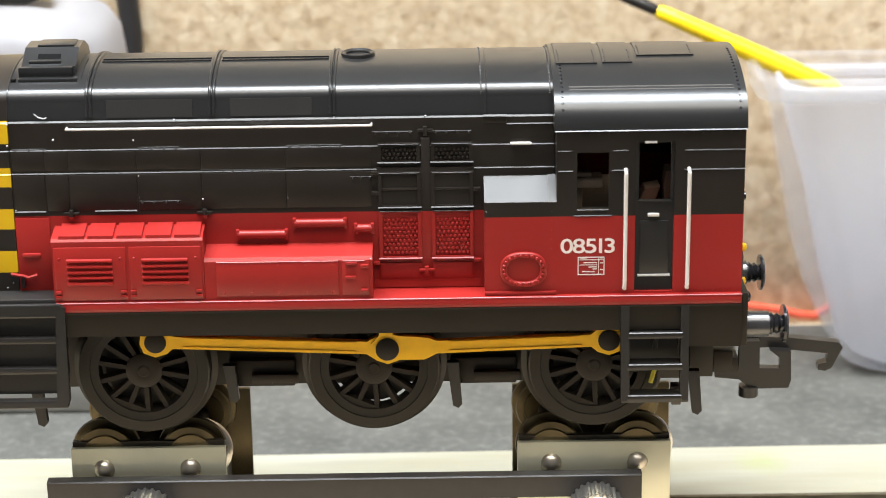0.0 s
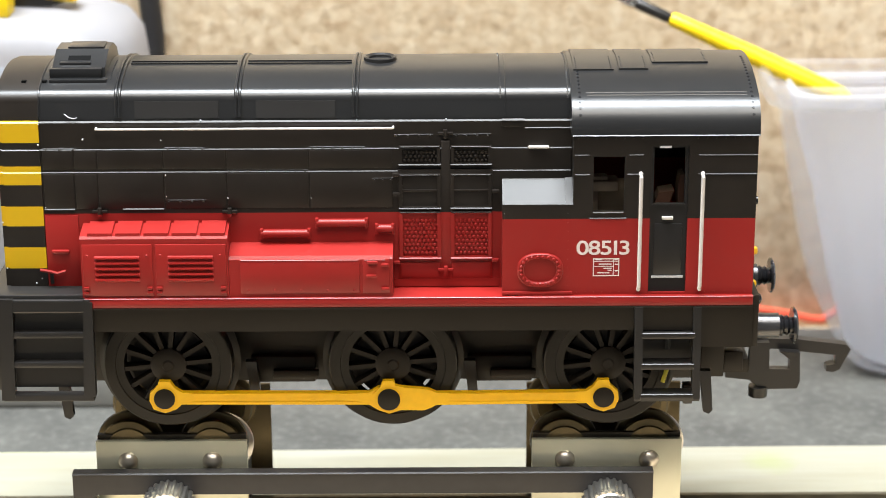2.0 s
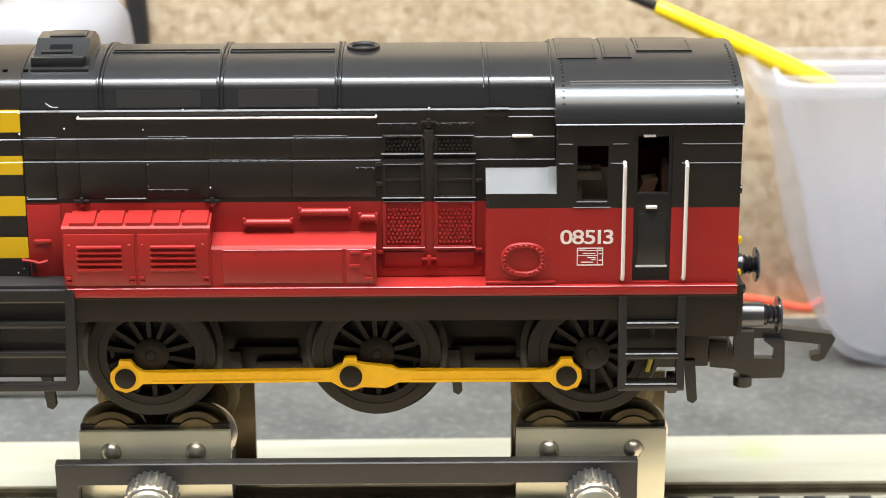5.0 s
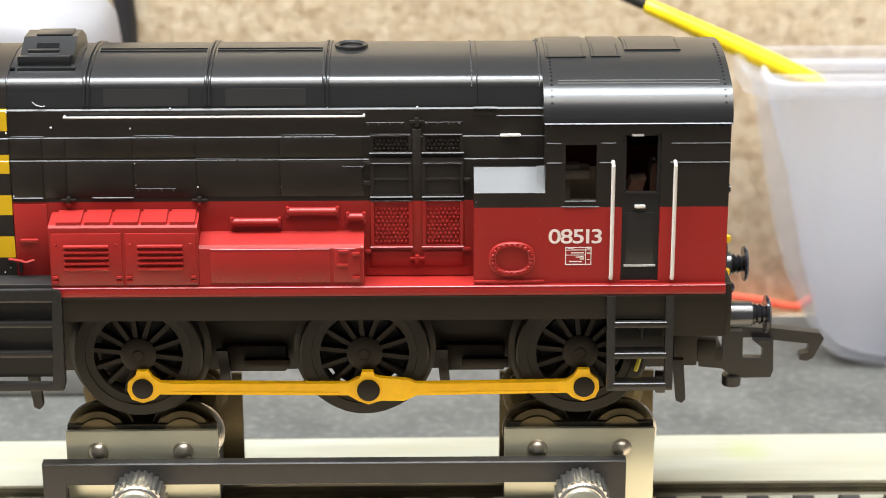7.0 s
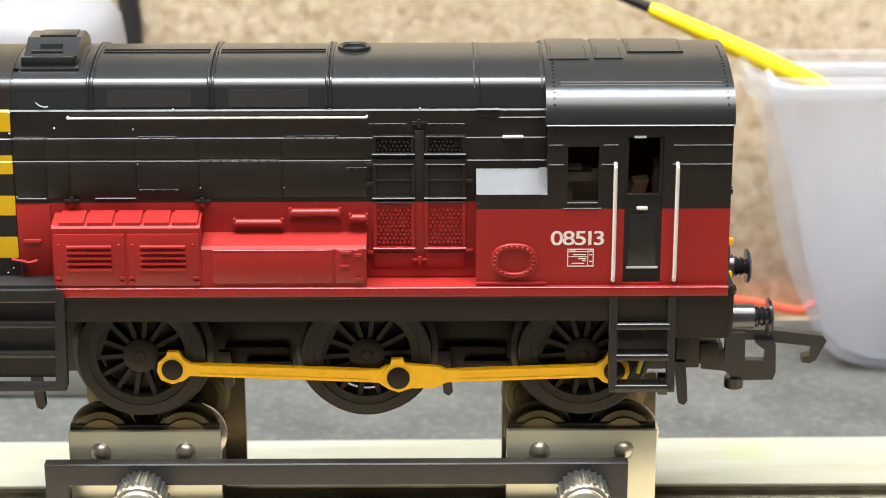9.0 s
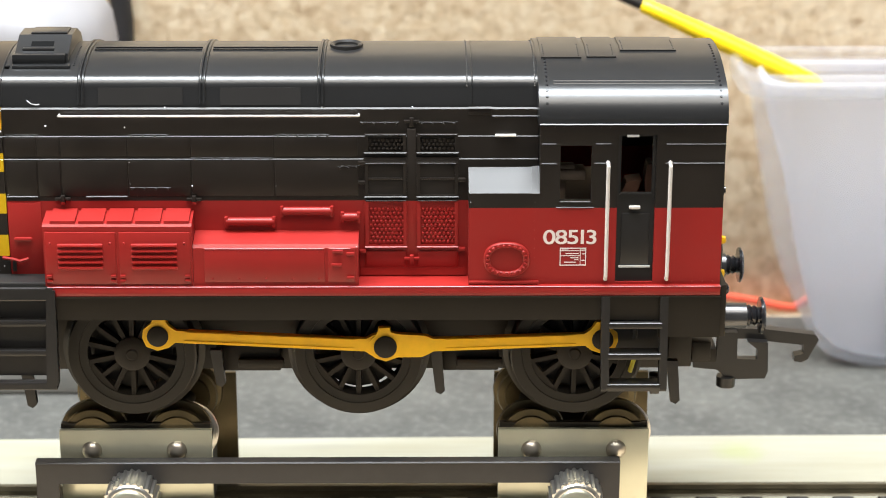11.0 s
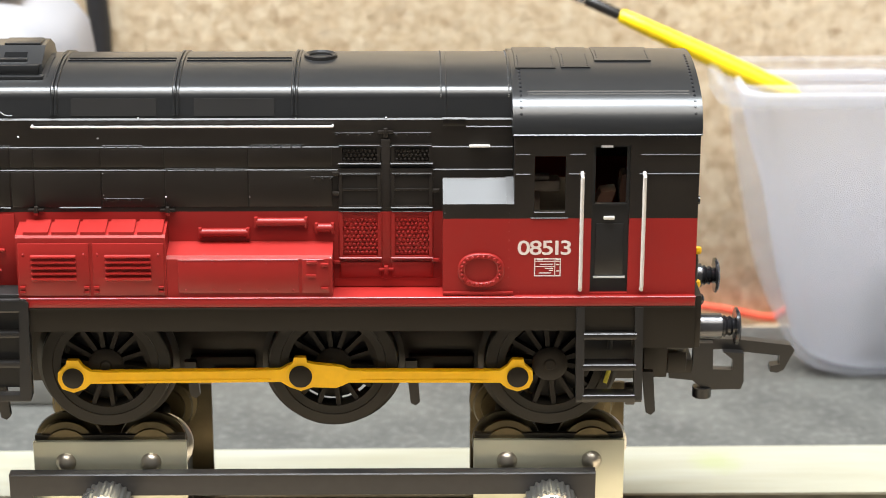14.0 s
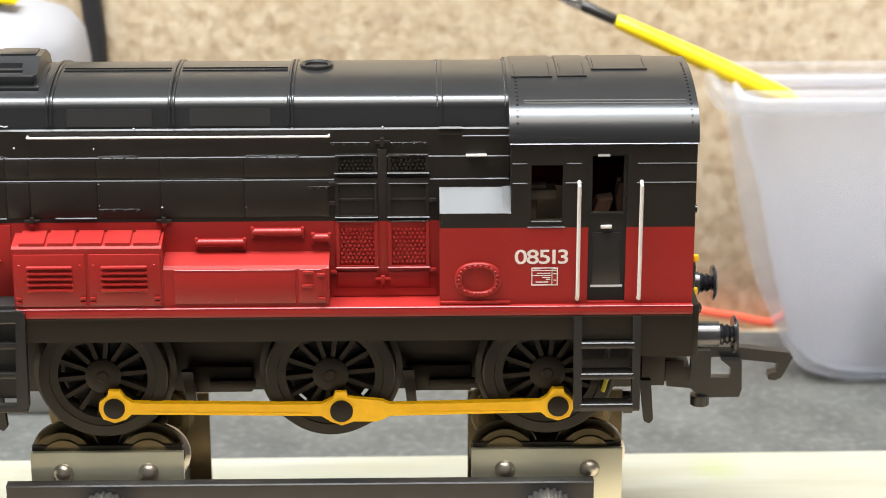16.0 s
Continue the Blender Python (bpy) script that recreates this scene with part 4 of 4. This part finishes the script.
def build_rods():
    def rod(name, span, joint):
        """span is signed: the far eye lies there, the middle pin at 0."""
        bm = bmesh.new()
        s = 1 if span > 0 else -1
        L = abs(span)
        h = 0.98
        outline = [(-1.7, -1.7), (0, -2.35), (1.8, -1.75)]
        if joint:
            outline += [(5.3, -1.85), (6.2, -1.5), (7.2, -h)]
        else:
            outline += [(3.0, -h)]
        outline += [(L - 2.6, -h * 0.95), (L - 1.7, -1.75), (L, -2.35), (L + 1.7, -1.75), (L + 2.3, -0.4), (L + 2.2, 0.9), (L + 1.0, 2.0), (L + 0.8, 2.8), (L - 0.9, 2.8), (L - 1.6, 1.7), (L - 2.7, h)]
        if joint:
            outline += [(7.2, h), (6.2, 1.5), (4.2, 1.75), (2.4, 1.9), (1.0, 2.2), (0.8, 3.0), (-0.9, 3.0), (-1.2, 2.1), (-2.3, 0.9), (-2.4, -0.4)]
        else:
            outline += [(3.0, h), (1.8, 1.7), (0.0, 2.3), (-1.7, 1.7), (-2.3, 0.0)]
        y0 = -0.75 if joint else -0.45
        prism(bm, [(s * x, z) for x, z in outline], "y", y0, y0 + 1.0)
        ob = part(name, bm, rod_yellow, loco, "yellow coupling rod")
        bm = bmesh.new()
        a, b = sorted((s * (9.0 if joint else 4.5), s * (L - 4.0)))
        box(bm, a, b, y0 - 0.14, y0 + 0.1, -h * 0.9, -h * 0.5)
        box(bm, a, b, y0 - 0.14, y0 + 0.1, h * 0.5, h * 0.9)
        part("rod_flute", bm, rod_yellow, ob)
        for px, r in ((s * L, 1.6), (0, 1.72))[: 2 if joint else 1]:
            pin = made(turned, "y", (px, y0 - 0.35, 0), [(0, r - 0.3), (0.12, r), (2.2, r)], 24)
            part("crank_pin", pin, wheel_black, ob, "black crank pin")
        return ob
    rods.append((rod("coupling_rod", AXLES[0] - AXLES[1], False), -1))
    rods.append((rod("coupling_rod", AXLES[2] - AXLES[1], True), 1))


for build in (build_hood, build_hood_side, build_chips, build_doors, build_cab_front_box, build_cab, build_lettering, build_tanks, build_frames, build_ends, build_wheels, build_rods):
    build()

# ---- the rolling road and its track ----
def build_rolling_road():
    road = tagged(new("rolling_road"), "nickel and brass roller stand carrying the locomotive", "test stand")
    road.location = (0, 0, BENCH * MM)
    for cx, a, b in ((-34.9, -46.3, -23.0), (32.5, 20.9, 44.0)):
        for sgn in (-1, 1):
            ya, yb = sorted((sgn * 10.8, sgn * 9.9))
            bm = bmesh.new()
            box(bm, a, b if sgn < 0 else b + 2.0, ya, yb, -23.4, -5.1 if sgn < 0 else -4.2, 0.12)
            # far plates take the dark brass: their shade is put into the colour
            plate = part("side_plate", bm, plate_steel if sgn < 0 else brass, road, "nickel side plate" if sgn < 0 else "far side plate coloured dark for the shade behind the stand")
            if sgn < 0:
                for x in (cx - 6.5, cx + 6.5):
                    bm = made(turned, "y", (x, -11.9, -8.45), [(0, 0.25), (0.15, 0.85), (0.5, 1.35), (0.95, 1.55), (1.15, 1.55)], 24)
                    part("screw_head", bm, screw_steel, plate, "domed steel screw")
        for x in (cx - 6.5, cx + 6.5):
            for sgn in (-1, 1):
                bm = made(turned, "y", (x, sgn * 8.0 - 1.9, -6.9), [(0, 2.2), (0.05, 3.4), (0.4, 3.5), (0.5, 4.5), (0.9, 4.7), (1.1, 4.0), (2.4, 4.0), (2.6, 5.2), (3.2, 5.3), (3.4, 2.2)], 36)
                part("roller", bm, brass, road, "oiled brass roller")
            if x > cx:
                part("roller_flange", made(turned, "y", (x + 0.8, -5.6, -7.9), [(0, 4.6), (0.2, 5.1), (0.9, 5.1), (1.1, 4.6)], 36), knurl_steel, road, "bright nickel roller flange")
            part("roller_axle", made(cyl, "y", (x, 0, -6.9), 1.2, 19.6, 14), dark_frame, road)
        part("cross_block", made(box, a + 1.0, b - 1.0, -6.0, 6.0, -22.0, -13.0, bevel=0.4), dark_frame, road)
        part("top_rail", made(box, a + 0.2, b - 0.2, -9.85, -8.9, -6.2, -4.4), dark_frame, road)
    bm = bmesh.new()
    wall_with_holes(bm, (-49.6, 39.4), (-20.0, -9.0), [(-46.2, 36.4, -17.3, -12.6)], -14.0, -12.3)
    bar = part("spacer_bar", bm, bar_black, road, "slotted black metal spacer bar", smooth=0)
    part("bar_edge", made(ledge, -49.6, 39.4, -13.98, -9.2, 0.8), bar_black, bar, smooth=0)
    for x in (-34.8, 32.5):
        bm = bmesh.new()
        pts = []
        n = 96
        for k in range(n):
            r = 4.0 + (0.18 if k % 4 in (0, 1) else -0.14)
            t = 2 * math.pi * k / n
            pts.append((x + r * math.cos(t), -14.2 + r * math.sin(t)))
        prism(bm, pts, "y", -19.1, -14.1)
        turned(bm, "y", (x, -19.5, -14.2), [(0, 3.3), (0.15, 3.6), (0.45, 3.84)], 48)
        knob = part("thumb_nut", bm, knurl_steel, bar, "knurled nickel thumb nut", smooth=20)
        part("nut_face", made(turned, "y", (x, -20.0, -14.2), [(0, 2.6), (0.25, 3.0), (0.6, 3.15)], 40), cap_brass, knob)
        part("thumb_stud", made(cyl, "y", (x, -12.5, -14.2), 1.1, 4.0, 12), screw_steel, knob)
    return road


def build_track():
    track = tagged(new("model_track"), "model railway track with dark sleepers on the cream board", "model track")
    track.location = (0, 0, 0)
    for y in (-8.25, 8.25):
        bm = bmesh.new()
        prism(bm, [(y - 0.45, 12.6), (y + 0.45, 12.6), (y + 0.45, 11.8), (y + 0.2, 11.6), (y + 0.2, 10.9), (y + 0.9, 10.6), (y - 0.9, 10.6), (y - 0.2, 10.9), (y - 0.2, 11.6), (y - 0.45, 11.8)], "x", -180, 180)
        part("rail", bm, rail_metal, track, "tarnished nickel rail", smooth=0)
    bm = bmesh.new()
    box(bm, -1.6, 1.6, -9.3, 9.3, 9.0, 10.6, 0.15)
    me = mesh_of("sleeper", bm, sleeper_plastic)
    for k in range(48):
        s = new("sleeper", me)
        s.parent = track
        s.location = ((-178 + 7.55 * k) * MM, 0, 0)


def rounded_rect(hx, hy, r, n=6):
    out = []
    for cx, cy, a0 in ((hx - r, hy - r, 0), (-hx + r, hy - r, 90), (-hx + r, -hy + r, 180), (hx - r, -hy + r, 270)):
        for k in range(n + 1):
            a = radians(a0 + 90 * k / n)
            out.append((cx + r * math.cos(a), cy + r * math.sin(a)))
    return out


def skin(bm, levels, hx, hy, r, draw_in):
    """A closed shell of rounded rectangles: levels of (inset, height); draw_in: share of the inset across the short side."""
    rings = [[bm.verts.new((x, y, z)) for x, y in rounded_rect(hx - e, hy - draw_in * e, r)] for e, z in levels]
    n = len(rings[0])
    for a, b in zip(rings, rings[1:]):
        for k in range(n):
            bm.faces.new((a[k], a[(k + 1) % n], b[(k + 1) % n], b[k]))
    bm.faces.new(rings[0][::-1])
    bm.faces.new(rings[-1])


def build_tub(name, m, hx, hy, rows, material, label, r, lip, skirt):
    """Open thin-walled container with a bowed wall and a rolled lip; rows of (inset, height), origin at its base."""
    tub = tagged(new(name), label, "plastic tub")
    bm = bmesh.new()
    inner = [(e + 0.6, max(z, 1.0)) for e, z in rows[::-1]]
    skin(bm, rows + inner, hx, hy, r, 0.25)
    part("wall", bm, material, tub, smooth=60)
    e, z = rows[-1]
    bm = bmesh.new()
    section = [(e - 0.1, z - skirt), (e - lip, z - skirt + 0.2), (e - lip - 0.5, z + 0.9), (e - lip - 0.4, z + 1.7), (e - lip + 0.4, z + 2.1), (e + 0.6, z + 1.5), (e + 0.6, z + 0.3)]
    rings = [[bm.verts.new((x, y, zz)) for x, y in rounded_rect(hx - ee, hy - 0.25 * e - (ee - e), r + 0.6 * (e - ee))] for ee, zz in section]
    n = len(rings[0])
    for a, b in zip(rings, rings[1:] + rings[:1]):
        for k in range(n):
            bm.faces.new((a[k], a[(k + 1) % n], b[(k + 1) % n], b[k]))
    part("rim", bm, material, tub, "thick rolled rim" if lip > 0.5 else "", smooth=60)
    tub.matrix_world = m
    return tub


def build_bench_things():
    outer = [(29, 0.0), (25, 0.4), (21, 1.8), (18.5, 4.0), (15.4, 9.7), (11.5, 18.5), (8.8, 28), (6.7, 38.5), (4.8, 48.5), (4.0, 54.5), (2.8, 58.0), (1.4, 60.0)]
    build_tub("plastic_tub", pose(0.127, 0.0885, 0.0021), 57.5, 11.2, outer, tub_clear, "milky translucent plastic tub standing on the grey mat", 6.0, 1.0, 2.6)
    liner = [(33, 0.0), (28, 0.4), (24.5, 1.2), (21.5, 2.6), (18.2, 6.0), (14.3, 19.7), (10.7, 37.3), (7.4, 48.0), (6.4, 52.0), (5.3, 56.6)]
    build_tub("plastic_tub", pose(0.1275, 0.0885, 0.0033), 57.5, 10.6, liner, tub_liner, "whiter translucent plastic tub nested in the milky tub", 5.0, 0.1, 0.2)
    bm = bmesh.new()
    skin(bm, [(4, 0.0), (2, 1.0), (0.6, 10), (0.2, 52), (1.0, 58), (3.2, 61.4), (8, 63.2), (14, 64.2), (23, 64.6)], 60, 20, 14.0, 0.45)
    can = tagged(new("white_canister"), "white plastic canister with faint print, standing on a grey block", "canister")
    part("body", bm, tub_white, can, smooth=50)
    for x0, x1, z0, z1, ink in ((33.5, 36.5, 53.2, 56.2, print_blue), (38.2, 40.6, 53.4, 56.0, print_blue), (42.0, 45.2, 53.6, 55.8, print_blue), (29.0, 37.5, 31.0, 35.5, print_pink)):
        part("printed_mark", made(box, x0, x1, -20.1, -19.6, z0, z1, bevel=0.1), ink, can, "faded printed bar")
    can.location = (-0.110, 0.090, 0.0142)
    thing("grey_block", made(box, -172, -51, 71, 108, 2.1, 14, bevel=0.8), block_grey, "pale grey block under the white canister", "block")
    # yellow handled tool lying slantwise over the rim of the tub
    tool = tagged(new("hobby_tool"), "yellow handled hobby tool with black ferrule leaning in the tub", "hand tool")
    a, b = Vector((52.4, 99.0, 72.8)), Vector((89.0, 92.5, 57.0))
    m = Matrix.Translation(a) @ (b - a).normalized().to_track_quat("Z", "Y").to_matrix().to_4x4()
    for name, mat, z, rows, label in (("handle", tool_yellow, 0, [(0, 1.15), (0.6, 1.45), (6, 1.6), (18, 1.85), (32, 1.9), (37, 1.75), (38.6, 1.0)], "yellow plastic handle"),
                                      ("ferrule", black_plastic, -7.4, [(0, 1.0), (0.5, 1.15), (6.8, 1.1), (7.5, 0.95)], "black ferrule"),
                                      ("tip", tool_steel, -17, [(0, 0.3), (3, 0.9), (7.5, 1.25), (9.2, 1.2), (9.65, 0.9)], "bright steel tip")):
        bm = made(turned, "z", (0, 0, z), rows, 20)
        bm.transform(m)
        part(name, bm, mat, tool, label)
    bm = made(box, 101.8, 124, 84.9, 92.0, 4.4, 23.6, bevel=2.2)
    thing("dark_block", bm, buffer_metal, "dark grey metal block standing inside the nested tubs", "metal block")
    bm = made(tube, [(-40, 117.3, 1.1), (20, 117.0, 4.0), (50, 116.8, 6.2), (66, 116.7, 6.0), (74, 116.6, 5.3), (81.5, 116.6, 4.0), (86, 116.6, 2.9), (89, 116.6, 2.6), (92, 116.6, 4.6), (95, 116.8, 6.6), (104, 117, 9.0), (125, 117.2, 12.0), (160, 117.2, 14)], 0.9, 10)
    thing("orange_wire", bm, orange_pvc, "orange insulated wire along the foot of the board", "wire")
    bm = made(tube, [(-60, 116.8, 164), (-57.5, 116.8, 120), (-55.6, 116.8, 95), (-53.8, 116.8, 80), (-52.7, 116.8, 73), (-52.1, 116.7, 66), (-52.2, 116.5, 58), (-53.0, 115.5, 40), (-53.0, 114, 15), (-50, 112, 2.9)], 2.2, 12)
    thing("black_cable", bm, cable_black, "black cable hanging down the chipboard", "cable")
    pl = tagged(new("pliers"), "pliers with yellow and black grips resting on the white canister", "pliers")
    grip = part("grip", made(box, -98, -73.2, 76.5, 83.0, 77.9, 84.6, bevel=1.0), tool_yellow, pl, "yellow grip")
    part("grip_inlay", made(box, -96, -76.5, 75.9, 76.8, 77.9, 79.2, bevel=0.2), black_plastic, grip)
    bm = made(prism, [(-97, 85.6), (-97, 81.2), (-74, 81.2), (-62.2, 79.5), (-61.7, 80.2), (-66, 85.0)], "y", 84.0, 90.0)
    bmesh.ops.bevel(bm, geom=list(bm.edges), offset=0.7, segments=2, affect="EDGES", profile=0.5)
    grip = part("grip", bm, tool_yellow, pl, "yellow tapered grip")
    part("grip_inlay", made(prism, [(-97, 81.15), (-97, 79.0), (-67, 78.8), (-64.2, 79.7), (-74, 81.15)], "y", 84.6, 89.4), black_plastic, grip)
    part("jaw", made(box, -124, -97, 88, 99, 78.8, 83.5, bevel=1.0), tool_steel, pl)


build_rolling_road()
build_track()
build_bench_things()

# ---- movement: crank angle in degrees at each time ----
TURNS = [(0.0, 66.6), (0.5, 42.9), (1.0, 10.6), (1.5, -39.9), (2.0, -97.3), (2.5, -145.7), (3.0, -208.2), (3.5, -280.4), (4.0, -348.9), (5.2, -529.0),
         (6.5, -724.6), (7.0, -803.9), (7.5, -866.6), (8.0, -951.9), (8.2, -981.2), (9.3, -1148.0), (10.3, -1300.6), (10.5, -1332.6), (11.0, -1402.0), (11.5, -1484.4),
         (12.0, -1558.2), (12.5, -1629.2), (13.0, -1736.6), (13.5, -1858.0), (14.0, -1960.7), (14.5, -2109.6), (15.0, -2271.5), (15.5, -2428.6), (16.0, -2592.0)]


def crank(t):
    """Smooth crank angle, by cubic Hermite between the known times."""
    ts, a = [r[0] for r in TURNS], [r[1] for r in TURNS]
    k = min(max(sum(1 for s in ts if s <= t) - 1, 0), len(ts) - 2)

    def slope(i):
        lo, hi = max(i - 1, 0), min(i + 1, len(ts) - 1)
        return (a[hi] - a[lo]) / (ts[hi] - ts[lo])
    h = ts[k + 1] - ts[k]
    u = (t - ts[k]) / h
    return ((2 * u**3 - 3 * u**2 + 1) * a[k] + (u**3 - 2 * u**2 + u) * h * slope(k) + (3 * u**2 - 2 * u**3) * a[k + 1] + (u**3 - u**2) * h * slope(k + 1))


def motions():
    times = [k / 10 for k in range(161)]
    for hub, x, side in wheels:
        offset = 0 if side < 0 else 90
        rows = []
        for t in times:
            m = Matrix.Translation((x * MM, side * 10.9 * MM, AXLE_Z * MM)) @ Matrix.Rotation(-radians(crank(t) + offset), 4, "Y")
            rows.append((t, m @ Matrix.Rotation(math.pi, 4, "Z") if side > 0 else m))
        walk(hub, rows)
    # the rods hang in worn eyes: the middle joint sags as the cranks go round
    for rod, side in rods:
        rows = []
        for t in times:
            a = radians(crank(t))
            sag = -0.7 - 0.88 * math.cos(a) - 0.44 * math.sin(a)
            px, pz = AXLES[1] + CRANK * math.cos(a), 8.13 + CRANK * math.sin(a)
            if side < 0:
                lean = math.degrees(math.atan2(sag, 34.0))
            else:
                lean = math.degrees(math.atan2(0.47 + 0.67 * math.cos(a) + 0.19 * math.sin(a), 32.4))
            rows.append((t, pose(px * MM, -12.9 * MM, (pz + sag) * MM, 0, -lean, 0)))
        walk(rod, rows)


motions()
